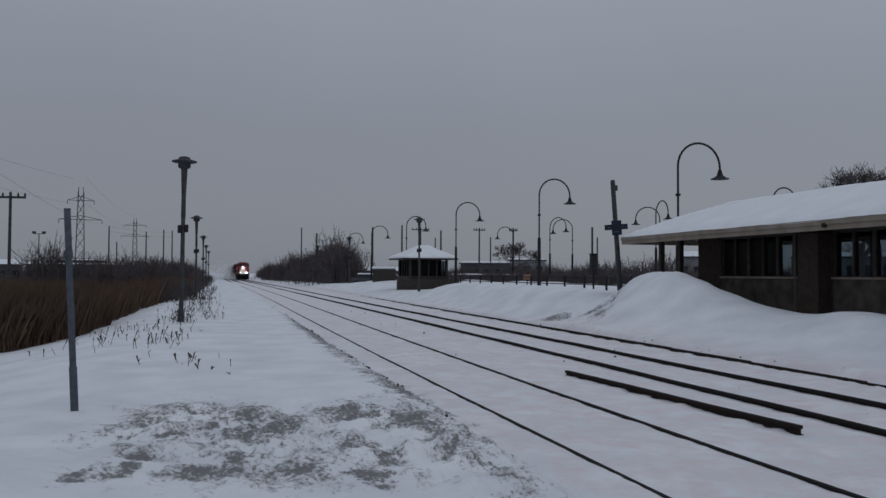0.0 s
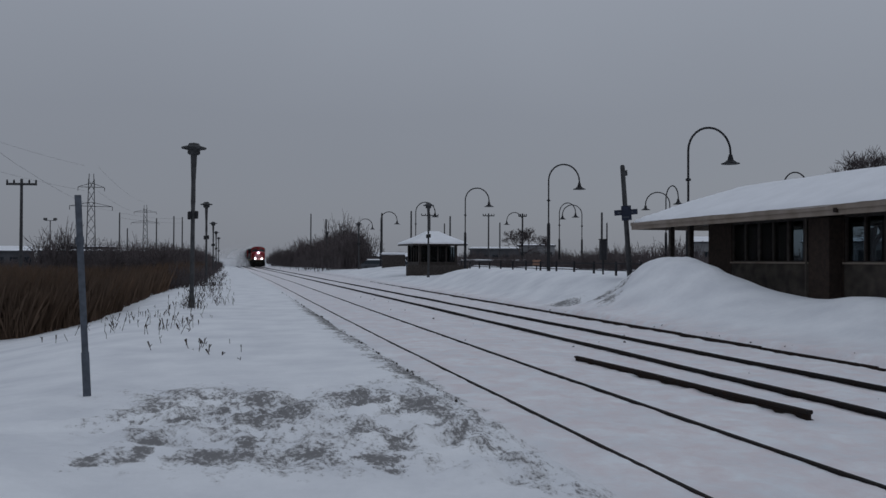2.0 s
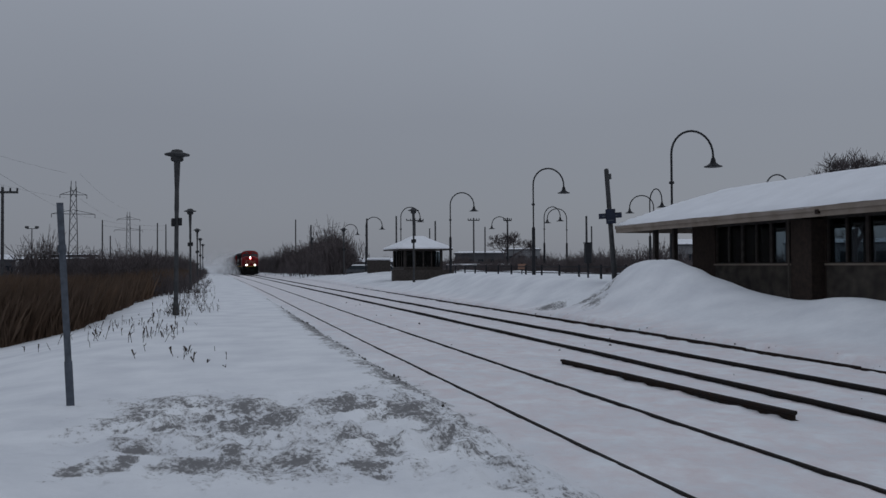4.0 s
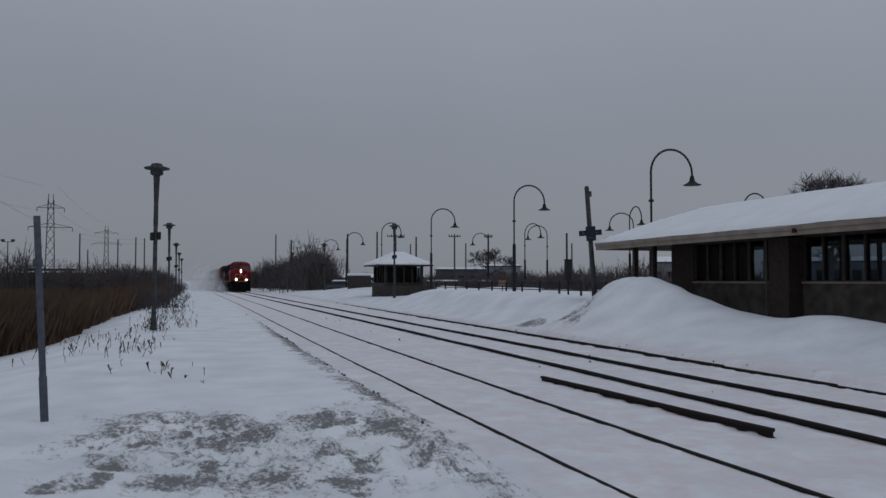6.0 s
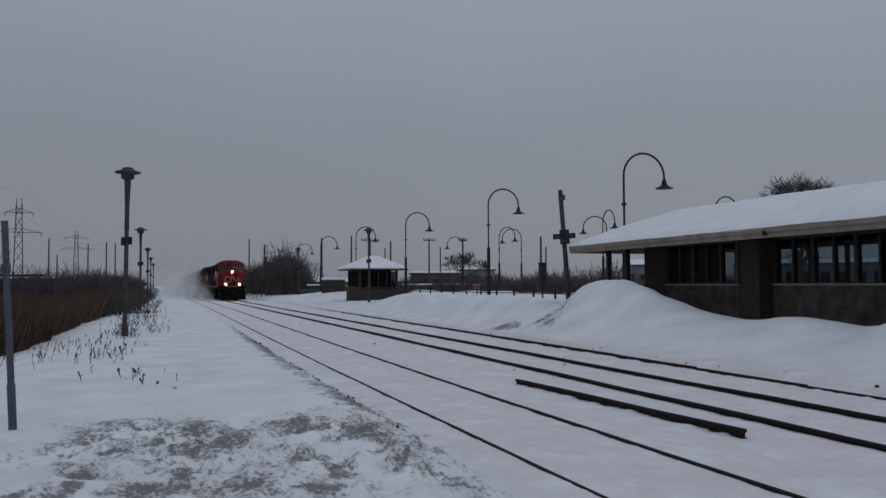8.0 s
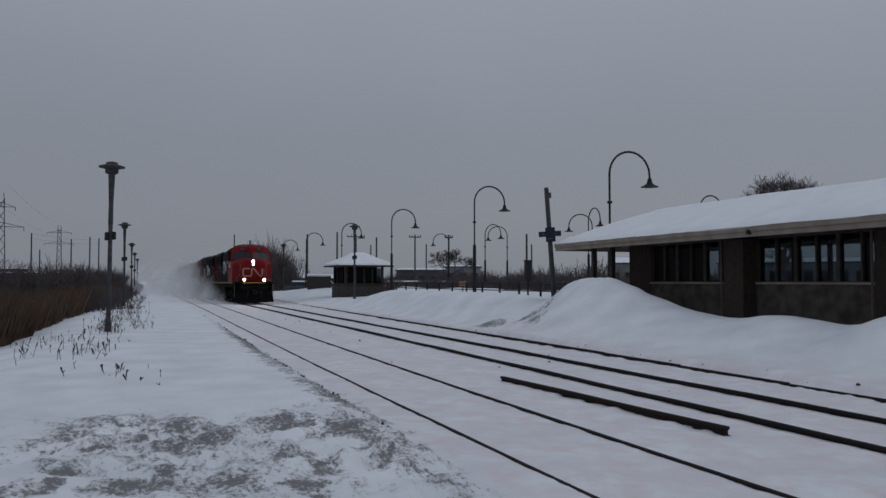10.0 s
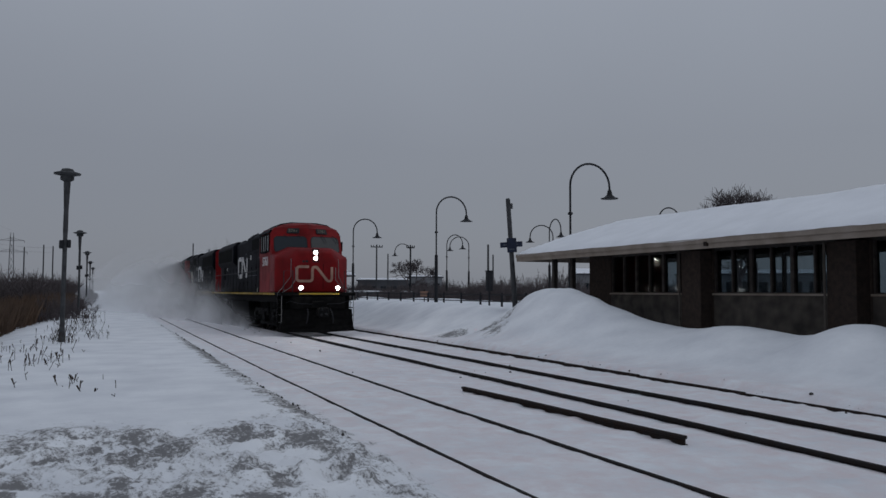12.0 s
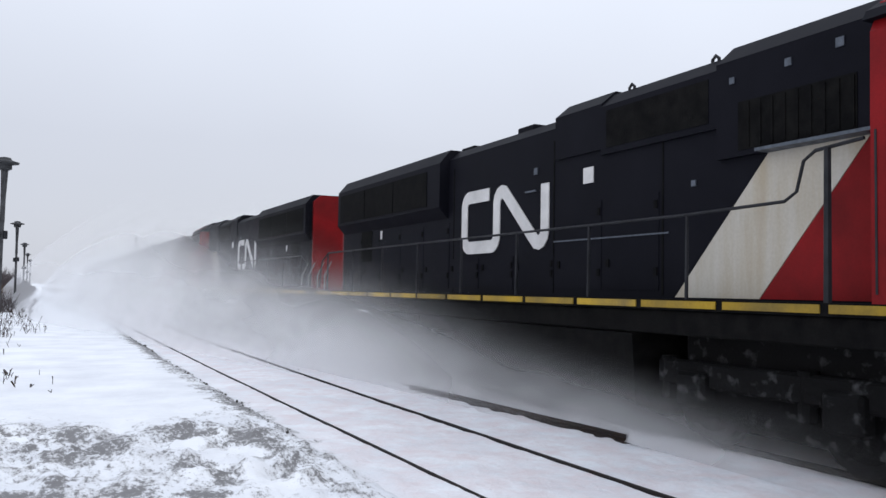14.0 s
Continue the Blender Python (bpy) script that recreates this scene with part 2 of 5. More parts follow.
FASCIA = material("weathered_fascia_board", (0.25, 0.215, 0.185), 0.8, 0, 0.2, 2, 40, 0.25, 0.004, (0.18, 0.145, 0.115))
DARK_WOOD = material("dark_stained_wood", (0.048, 0.040, 0.036), 0.7, 0, 0.25, 6, 50, 0.25, 0.003)
SOFFIT = material("soffit_board", (0.09, 0.078, 0.068), 0.8, 0, 0.2, 4, 40, 0.2, 0.003)
INSIDE = material("interior_plaster", (0.42, 0.40, 0.37), 0.9, 0, 0.1, 2, 30, 0.1, 0.002)
REED = material("dry_reed", (0.105, 0.067, 0.044), 0.9, 0, 0.25, 0.25, 3, 0, 0.01, (0.074, 0.052, 0.039))
TWIG = material("bare_twig", (0.100, 0.084, 0.086), 0.9, 0, 0.2, 1, 10, 0, 0.01)
WEED = material("dead_weed", (0.055, 0.04, 0.03), 0.9, 0, 0.2, 3, 20, 0, 0.01)
SIGN_BLUE = material("dark_blue_sign", (0.012, 0.018, 0.04), 0.5, 0, 0.15, 5, 40, 0.1, 0.002)
CLAD = material("grey_cladding", (0.20, 0.205, 0.215), 0.7, 0, 0.15, 0.3, 3, 0.2, 0.02)
CLAD_DARK = material("dark_cladding", (0.07, 0.072, 0.08), 0.8, 0, 0.2, 0.3, 3, 0.2, 0.02)
CRUMB = material("dirty_ice", (0.10, 0.095, 0.09), 0.9, 0, 0.3, 9, 40, 0.2, 0.004, None, 0.1)
CAR_GREY = material("freight_car_grey", (0.10, 0.10, 0.105), 0.7, 0, 0.2, 1, 20, 0.2, 0.004, (0.16, 0.15, 0.14))
CAR_PAINT = material("parked_car_paint", (0.06, 0.065, 0.075), 0.35, 0.1, 0.2, 2, 20, 0, 0.01, None, 0.4, 0.5)
SMALL_SIGN = material("orange_notice", (0.24, 0.14, 0.10), 0.6, 0, 0.1, 5, 40, 0, 0.01)


# ---- mesh helpers ----
def mesh_of(name, bm, mat, smooth=False):
    me = bpy.data.meshes.new(name)
    bm.normal_update()
    bm.to_mesh(me)
    bm.free()
    me.materials.append(mat)
    if smooth:
        for p in me.polygons:
            p.use_smooth = True
    return me


def part(name, bm, mat, parent=None, label="", smooth=False):
    ob = new(name, mesh_of(name, bm, mat, smooth))
    if parent is not None:
        ob.parent = parent
    if label:
        ob["label"] = label
    return ob


def thing(name, label, category, group="", kind="", at=(0, 0, 0), turn=0.0):
    ob = new(name)
    ob.empty_display_size = 0.2
    ob.matrix_basis = pose(*at, 0, 0, turn)
    return tagged(ob, label, category, group, kind)


def box(bm, x0, x1, y0, y1, z0, z1, bevel=0.0):
    vs = [bm.verts.new((x, y, z)) for z in (z0, z1) for x, y in ((x0, y0), (x1, y0), (x1, y1), (x0, y1))]
    fs = [bm.faces.new([vs[i] for i in f]) for f in ((3, 2, 1, 0), (4, 5, 6, 7), (0, 1, 5, 4), (1, 2, 6, 5), (2, 3, 7, 6), (3, 0, 4, 7))]
    if bevel:
        es = list({e for f in fs for e in f.edges})
        bmesh.ops.bevel(bm, geom=es, offset=bevel, segments=1, affect="EDGES", profile=0.6)
    return bm


def bx(*a, **k):
    return box(bmesh.new(), *a, **k)


def rod(bm, p, q, r0, r1=None, n=8, cap=True):
    """A tapered round bar from p to q."""
    r1 = r0 if r1 is None else r1
    p, q = Vector(p), Vector(q)
    d = (q - p).normalized()
    u = d.orthogonal().normalized()
    v = d.cross(u)
    rings = []
    for c, r in ((p, r0), (q, r1)):
        rings.append([bm.verts.new(c + r * (math.cos(2 * math.pi * i / n) * u + math.sin(2 * math.pi * i / n) * v)) for i in range(n)])
    for i in range(n):
        j = (i + 1) % n
        bm.faces.new((rings[0][i], rings[0][j], rings[1][j], rings[1][i]))
    if cap:
        bm.faces.new(rings[0][::-1])
        bm.faces.new(rings[1])
    return bm


def tube(bm, pts, r, n=6):
    """A round bar bent along points."""
    pts = [Vector(p) for p in pts]
    up = None
    rings = []
    for i, p in enumerate(pts):
        d = (pts[min(i + 1, len(pts) - 1)] - pts[max(i - 1, 0)]).normalized()
        if up is None:
            up = d.orthogonal().normalized()
        u = (up - d * up.dot(d)).normalized()
        up = u
        v = d.cross(u)
        rings.append([bm.verts.new(p + r * (math.cos(2 * math.pi * k / n) * u + math.sin(2 * math.pi * k / n) * v)) for k in range(n)])
    for a, b in zip(rings, rings[1:]):
        for k in range(n):
            j = (k + 1) % n
            bm.faces.new((a[k], a[j], b[j], b[k]))
    bm.faces.new(rings[0][::-1])
    bm.faces.new(rings[-1])
    return bm


def prism(bm, poly, axis, a, b):
    """A polygon pushed from a to b along an axis; poly holds the two other coordinates in order x, y, z."""
    def at(u, v, w):
        return {"x": (w, u, v), "y": (u, w, v), "z": (u, v, w)}[axis]
    lo, hi = [bm.verts.new(at(u, v, a)) for u, v in poly], [bm.verts.new(at(u, v, b)) for u, v in poly]
    n = len(poly)
    bm.faces.new(lo[::-1])
    bm.faces.new(hi)
    for i in range(n):
        j = (i + 1) % n
        bm.faces.new((lo[i], lo[j], hi[j], hi[i]))
    bmesh.ops.recalc_face_normals(bm, faces=bm.faces)
    return bm


def pr(*a):
    return prism(bmesh.new(), *a)


def turned(bm, profile, n=16, at=(0, 0, 0)):
    """A body of revolution about z from (radius, height) pairs."""
    rings = [[bm.verts.new((at[0] + r * math.cos(2 * math.pi * i / n), at[1] + r * math.sin(2 * math.pi * i / n), at[2] + z)) for i in range(n)] for r, z in profile]
    for a, b in zip(rings, rings[1:]):
        for i in range(n):
            j = (i + 1) % n
            bm.faces.new((a[i], a[j], b[j], b[i]))
    bm.faces.new(rings[0][::-1])
    bm.faces.new(rings[-1])
    return bm


def smoothstep(a, b, x):
    t = min(1.0, max(0.0, (x - a) / (b - a)))
    return t * t * (3 - 2 * t)


def hump(x, y, cx, cy, rx, ry):
    return math.exp(-(((x - cx) / rx) ** 2 + ((y - cy) / ry) ** 2))


def bearing(deg, r):
    return r * math.sin(radians(deg)), r * math.cos(radians(deg))


# ---- ground ----
def near_bend(y):
    return 0.32 * math.exp(-max(y, -12) / 9.0)


def main_swing(y):
    """How far the main line lies to the left of its straight near stretch."""
    d = min(y, 420.0) - 18.0
    return 0.0053 * (d + math.sqrt(d * d + 64.0))


def side_swing(y):
    """The same for the little-used track beside it, which stays straight for longer."""
    d = min(y, 420.0) - 58.0
    return 0.0053 * (d + math.sqrt(d * d + 100.0))


def height(x, y):
    """The snow's surface over the whole place."""
    f1 = noise.noise((x * 0.35, y * 0.35, 0.3))
    f2 = noise.noise((x * 1.7, y * 1.7, 4.0))
    f3 = noise.noise((x * 5.1, y * 5.1, 7.0))
    far = smoothstep(90, 260, math.hypot(x, y))
    edge_l = 2.42 + 0.5 * near_bend(y) + 0.08 * f2 + 0.04 * f3
    edge_r = 10.15 + 0.06 * f2 + 0.003 * (y - 20)
    # bed of the tracks
    z = -0.010 - 0.012 * smoothstep(3.6, 4.2, x) - 0.034 * smoothstep(5.2, 6.6, x) + 0.010 * f2 + 0.008 * f3
    calm = 0.0
    for rx in (3.14 + near_bend(y) - side_swing(y), 4.57 + near_bend(y) - side_swing(y), 7.05 - main_swing(y), 8.485 - main_swing(y)):
        z -= (0.006 if rx + main_swing(y) < 6 else 0.018) * math.exp(-((x - rx) / 0.13) ** 2)
        calm = max(calm, math.exp(-((x - rx) / 0.24) ** 2))
    z += (1 - calm) * (0.020 * f3 + 0.014 * f2 - 0.004)
    if x < edge_l + 0.3:
        left = 0.09 + 0.03 * f1 + 0.02 * f2 * smoothstep(2, 0, x)
        left += 0.30 * hump(x, y, -2.0, 5.2, 1.1, 2.6)
        left -= 0.62 * smoothstep(-1.6, -6.5, x) * smoothstep(3, 14, y)
        rough = hump(x, y, 0.2, 8.4, 1.7, 2.0) + hump(x, y, 2.0, 7.5, 0.7, 3.0)
        left += rough * (0.05 * f2 + 0.09 * noise.noise((x * 3.1, y * 2.2, 1.0)) + 0.06 * f3 + 0.05 * noise.noise((x * 9, y * 8, 1.0)))
        z = left + (z - left) * smoothstep(edge_l - 0.06, edge_l + 0.16, x)
    if x > edge_r - 0.3:
        crest = 0.75 + 0.42 * smoothstep(24, 31, y) * (1 - smoothstep(45, 56, y)) - 0.3 * smoothstep(46, 56, y)
        bank = 0.10 + (crest - 0.10) * smoothstep(10.6, 13.6, x) + 0.05 * f1 + 0.02 * f2
        bank -= (crest - 0.55) * smoothstep(14.0, 17.0, x)
        bank -= 0.25 * smoothstep(13.4, 15.6, x) * (1 - smoothstep(22, 25, y))
        bank += 0.94 * hump(x, y, 13.2, 22.7, 1.75, 2.35) + 0.24 * hump(x, y, 13.2, 24.6, 1.3, 1.1) + 0.10 * f2 * hump(x, y, 12.8, 22.8, 1.6, 2.6) + 0.36 * hump(x, y, 12.7, 20.0, 1.5, 2.4)
        bank += 0.16 * hump(x, y, 13.4, 15.0, 1.3, 1.2) + 0.40 * hump(x, y, 13.1, 11.4, 1.0, 1.0) - 0.10 * hump(x, y, 12.6, 12.7, 0.4, 0.3)
        dug = hump(x, y, 12.2, 24.4, 0.55, 1.0) + 0.7 * hump(x, y, 11.7, 25.8, 0.7, 0.5)
        bank -= 0.32 * dug - 0.12 * dug * f3
        bank += 0.13 * hump(x, y, 12.75, 23.7, 0.45, 0.5) + 0.05 * f3 * hump(x, y, 12.4, 24.2, 1.0, 1.4)
        bank += 0.55 * hump(x, y, 16.4, 82, 4.0, 9.0)
        # ploughed ridge behind the railing
        bank += (0.55 + 0.10 * f1) * math.exp(-((x - 24.6) / 1.7) ** 2) * smoothstep(27, 33, y) * (1 - smoothstep(95, 112, y))
        z = z + (bank - z) * smoothstep(edge_r - 0.05, edge_r + 0.22, x)
    return z * (1 - far) - 0.3 * far


def steps(stops):
    out = []
    for (a, b, s) in stops:
        k = max(1, round((b - a) / s))
        out += [a + (b - a) * i / k for i in range(k)]
    return out + [stops[-1][1]]


def build_ground():
    xs = steps([(-3000, -400, 650), (-400, -60, 40), (-60, -12, 4), (-12, -3, 0.6), (-3, 3.2, 0.075), (3.2, 10, 0.16), (10, 10.6, 0.075), (10.6, 15.6, 0.2), (15.6, 28.4, 0.8), (28.4, 80, 6.5), (80, 400, 40), (400, 3000, 650)])
    ys = steps([(-400, -30, 60), (-30, -2, 3), (-2, 4, 0.4), (4, 12, 0.085), (12, 30, 0.18), (30, 64, 0.7), (64, 130, 4), (130, 420, 30), (420, 4000, 700)])
    co = [(x, y, height(x, y)) for y in ys for x in xs]
    w = len(xs)
    fa = [(j * w + i, j * w + i + 1, (j + 1) * w + i + 1, (j + 1) * w + i) for j in range(len(ys) - 1) for i in range(w - 1)]
    me = bpy.data.meshes.new("ground")
    me.from_pydata(co, [], fa)
    me.materials.append(SNOW)
    for p in me.polygons:
        p.use_smooth = True
    tagged(new("ground", me), "trodden grey-white snow with sandy vehicle ruts", "snow", kind="structure")


build_ground()


def rail_profile(bm, pts, w=0.036, h=0.17):
    """One steel rail, head up, along points of its head's centre line."""
    sec = [(-0.07, -h), (0.07, -h), (0.07, -h + 0.015), (0.012, -h + 0.04), (0.012, -0.045), (w, -0.035), (w, -0.006), (w - 0.008, 0), (-w + 0.008, 0), (-w, -0.006), (-w, -0.035), (-0.012, -0.045), (-0.012, -h + 0.04), (-0.07, -h + 0.015)]
    rings = []
    for i, (x, y, z) in enumerate(pts):
        a, b = pts[max(i - 1, 0)], pts[min(i + 1, len(pts) - 1)]
        d = Vector((b[0] - a[0], b[1] - a[1], 0)).normalized()
        nrm = Vector((d.y, -d.x, 0))
        rings.append([bm.verts.new(Vector((x, y, z + v)) + nrm * u) for u, v in sec])
    m = len(sec)
    for a, b in zip(rings, rings[1:]):
        for k in range(m):
            bm.faces.new((a[k], a[(k + 1) % m], b[(k + 1) % m], b[k]))
    bm.faces.new(rings[0])
    bm.faces.new(rings[-1][::-1])
    bmesh.ops.recalc_face_normals(bm, faces=bm.faces)
    return bm


def build_track(name, centre, bend, label, drop):
    t = thing(name, label, "railway track", "railway tracks", "structure")
    for side in (-0.7175, 0.7175):
        pts = []
        for y in steps([(-40, -10, 5), (-10, 40, 1.0), (40, 120, 8), (120, 900, 60)]):
            wob = 0.012 * noise.noise((centre + side, y * 0.25, 2.0))
            pts.append((centre + side + wob + (near_bend(y) - side_swing(y) if bend else -main_swing(y)), y, drop + (0.006 if bend else 0.02) * noise.noise((y * 0.3, side, 5.0))))
        part("rail", rail_profile(bmesh.new(), pts, 0.026 if bend else 0.036), RAIL_STEEL, t, "dark steel rail with snow packed along it")


build_track("railway_track", 3.855, True, "little-used track nearly buried in packed snow", -0.003)
build_track("railway_track", 7.7675, False, "main track with dark rails standing out of the snow", 0.0)


# ---- the train ----
def loft(bm, slices):
    rings = [[bm.verts.new(p) for p in s] for s in slices]
    n = len(rings[0])
    for a, b in zip(rings, rings[1:]):
        for k in range(n):
            bm.faces.new((a[k], a[(k + 1) % n], b[(k + 1) % n], b[k]))
    bm.faces.new(rings[0][::-1])
    bm.faces.new(rings[-1])
    bmesh.ops.recalc_face_normals(bm, faces=bm.faces)
    return bm


def plate(bm, corners, u0, u1, v0, v1, out, thick=0.03):
    """A slab on a four-cornered face (bottom a, b; top d, c), between shares u and v of it, standing out along the vector out."""
    a, b, c, d = (Vector(p) for p in corners)

    def at(u, v):
        return (a * (1 - u) + b * u) * (1 - v) + (d * (1 - u) + c * u) * v
    out = Vector(out).normalized()
    q = [at(u0, v0), at(u1, v0), at(u1, v1), at(u0, v1)]
    lo, hi = [bm.verts.new(p - out * 0.02) for p in q], [bm.verts.new(p + out * thick) for p in q]
    bm.faces.new(lo[::-1])
    bm.faces.new(hi)
    for i in range(4):
        j = (i + 1) % 4
        bm.faces.new((lo[i], lo[j], hi[j], hi[i]))
    bmesh.ops.recalc_face_normals(bm, faces=bm.faces)
    return bm


def rounded_plate(bm, corners, u0, u1, v0, v1, r, out, thick):
    """A slab with rounded corners on a four-cornered face; r is the corners' share of its height."""
    a, b, c, d = (Vector(p) for p in corners)
    out = Vector(out).normalized()
    ru = r * (v1 - v0) * (d - a).length / (b - a).length
    rv = r * (v1 - v0)
    ring = []
    for cu, cv, a0 in ((u1 - ru, v0 + rv, -90), (u1 - ru, v1 - rv, 0), (u0 + ru, v1 - rv, 90), (u0 + ru, v0 + rv, 180)):
        for k in range(5):
            t = radians(a0 + 22.5 * k)
            u, v = cu + ru * math.cos(t), cv + rv * math.sin(t)
            ring.append((a * (1 - u) + b * u) * (1 - v) + (d * (1 - u) + c * u) * v)
    lo, hi = [bm.verts.new(p - out * 0.03) for p in ring], [bm.verts.new(p + out * thick) for p in ring]
    bm.faces.new(lo[::-1])
    bm.faces.new(hi)
    for i in range(len(ring)):
        j = (i + 1) % len(ring)
        bm.faces.new((lo[i], lo[j], hi[j], hi[i]))
    bmesh.ops.recalc_face_normals(bm, faces=bm.faces)
    return bm


def stroke(bm, pts, w, lift, to3d):
    """A flat band of even width along points of a plane, a little proud of it."""
    pts = [Vector((p[0], p[1])) for p in pts]
    lefts, rights = [], []
    for i, p in enumerate(pts):
        d1 = (p - pts[i - 1]).normalized() if i else (pts[1] - p).normalized()
        d2 = (pts[i + 1] - p).normalized() if i < len(pts) - 1 else d1
        n1, n2 = Vector((-d1.y, d1.x)), Vector((-d2.y, d2.x))
        m = (n1 + n2).normalized()
        k = w / 2 / max(0.45, m.dot(n1))
        lefts.append(p + m * k)
        rights.append(p - m * k)
    ring = []
    for a, b in zip(rights, lefts):
        ring.append([bm.verts.new(to3d(a.x, a.y, -0.01)), bm.verts.new(to3d(a.x, a.y, lift)), bm.verts.new(to3d(b.x, b.y, lift)), bm.verts.new(to3d(b.x, b.y, -0.01))])
    for a, b in zip(ring, ring[1:]):
        for k in range(4):
            bm.faces.new((a[k], a[(k + 1) % 4], b[(k + 1) % 4], b[k]))
    bm.faces.new(ring[0])
    bm.faces.new(ring[-1][::-1])
    return bm


def arc(cx, cy, r, a0, a1, n=5):
    return [(cx + r * math.cos(radians(a0 + (a1 - a0) * i / n)), cy + r * math.sin(radians(a0 + (a1 - a0) * i / n))) for i in range(n + 1)]


def mark_path(w, h):
    """The railway's mark as one plain bent band in a box w by h."""
    r = 0.20 * h
    return ([(0.34 * w, h)] + arc(r, h - r, r, 90, 180) + arc(r, r, r, 180, 270) + arc(0.44 * w - r, r, r, 270, 360) + [(0.44 * w, h * 0.6)]
            + arc(0.44 * w + r, h - r, r, 180, 35) + arc(w - r, r, r, 215, 360) + [(w, h)])


def mark(name, parent, w, h, band, mat, to3d):
    bm = stroke(bmesh.new(), mark_path(w, h), band, 0.006, to3d)
    bmesh.ops.recalc_face_normals(bm, faces=bm.faces)
    return part(name, bm, mat, parent, "painted band emblem")


def lettering(name, parent, text, size, m, mat):
    cu = bpy.data.curves.new(name, "FONT")
    cu.body, cu.size, cu.extrude, cu.offset = text, size, 0.004, 0.026 * size
    cu.align_x, cu.align_y = "CENTER", "CENTER"
    tmp = bpy.data.objects.new("tmp", cu)
    me = bpy.data.meshes.new_from_object(tmp)
    bpy.data.objects.remove(tmp)
    bpy.data.curves.remove(cu)
    me.name = name
    me.transform(m)
    me.materials.append(mat)
    ob = new(name, me)
    ob.parent = parent
    return ob


# half plans of the cab, bottom to top: height, front, half front width, chamfer end, half width, back
CAB = [(1.62, 1.62, 0.05, 2.05, 1.468, 4.64), (2.20, 1.62, 0.05, 2.05, 1.468, 4.64), (2.80, 1.62, 0.05, 2.05, 1.468, 4.64), (3.12, 1.63, 0.05, 2.07, 1.468, 4.64),
       (3.20, 1.66, 0.05, 2.10, 1.47, 4.64), (3.95, 1.94, 0.05, 2.38, 1.46, 4.64), (4.24, 2.02, 0.05, 2.47, 1.32, 4.64), (4.40, 2.16, 0.05, 2.58, 0.95, 4.64), (4.48, 2.36, 0.05, 2.78, 0.62, 4.64)]


def cab_ring(s):
    z, f, wf, c, wd, b = s
    return [(-wd, b, z), (-wd, c, z), (-wf, f, z), (wf, f, z), (wd, c, z), (wd, b, z)]


def cab_face(i, k, i2=None):
    a, b = cab_ring(CAB[i]), cab_ring(CAB[(i2 if i2 is not None else i + 1)])
    q = [a[k], a[k + 1], b[k + 1], b[k]]
    n = (Vector(q[1]) - Vector(q[0])).cross(Vector(q[3]) - Vector(q[0]))
    c = (Vector(q[0]) + Vector(q[1])) / 2 - Vector((0, 3, 2.5))
    c.z = 0
    return q, (n if n.dot(c) > 0 else -n)


def wheel_mesh():
    bm = bmesh.new()
    turned(bm, [(0.10, -0.09), (0.14, -0.075), (0.38, -0.03), (0.42, -0.065), (0.50, -0.065), (0.505, 0.05), (0.55, 0.07), (0.55, 0.09), (0.40, 0.09), (0.36, 0.03), (0.12, 0.07), (0.10, 0.09)], 20)
    bmesh.ops.rotate(bm, verts=bm.verts, matrix=Matrix.Rotation(radians(90), 3, "Y"))
    bmesh.ops.recalc_face_normals(bm, faces=bm.faces)
    return mesh_of("wheel", bm, FROSTED)


WHEEL = wheel_mesh()


def bogie(loco, y0, y1, name="bogie"):
    """A three-axle bogie under a locomotive, between y0 and y1."""
    bm = bmesh.new()
    for s in (-1, 1):
        box(bm, s * 1.02 - 0.07, s * 1.02 + 0.07, y0, y1, 0.62, 0.92, 0.03)
        for k in range(3):
            y = y0 + 0.62 + k * (y1 - y0 - 1.24) / 2
            box(bm, s * 1.08 - 0.11, s * 1.08 + 0.11, y - 0.22, y + 0.22, 0.40, 0.80, 0.04)
            rod(bm, (s * 1.0, y + 0.5, 0.45), (s * 1.0, y + 0.5, 0.95), 0.10, 0.10, 8)
        rod(bm, (s * 1.18, y0 + 1.2, 0.7), (s * 1.18, y0 + 1.55, 1.3), 0.05, 0.05, 6)
    box(bm, -0.9, 0.9, y0 + 0.3, y1 - 0.3, 0.20, 1.2)
    frame_ob = part(name, bm, FROSTED, loco, "grimy black three-axle bogie")
    for k in range(3):
        y = y0 + 0.62 + k * (y1 - y0 - 1.24) / 2
        for s in (-1, 1):
            w = new("wheel", WHEEL)
            w.parent = frame_ob
            w.matrix_basis = pose(s * 0.80, y, 0.50, 0, 0, 0 if s < 0 else 180)
    return frame_ob


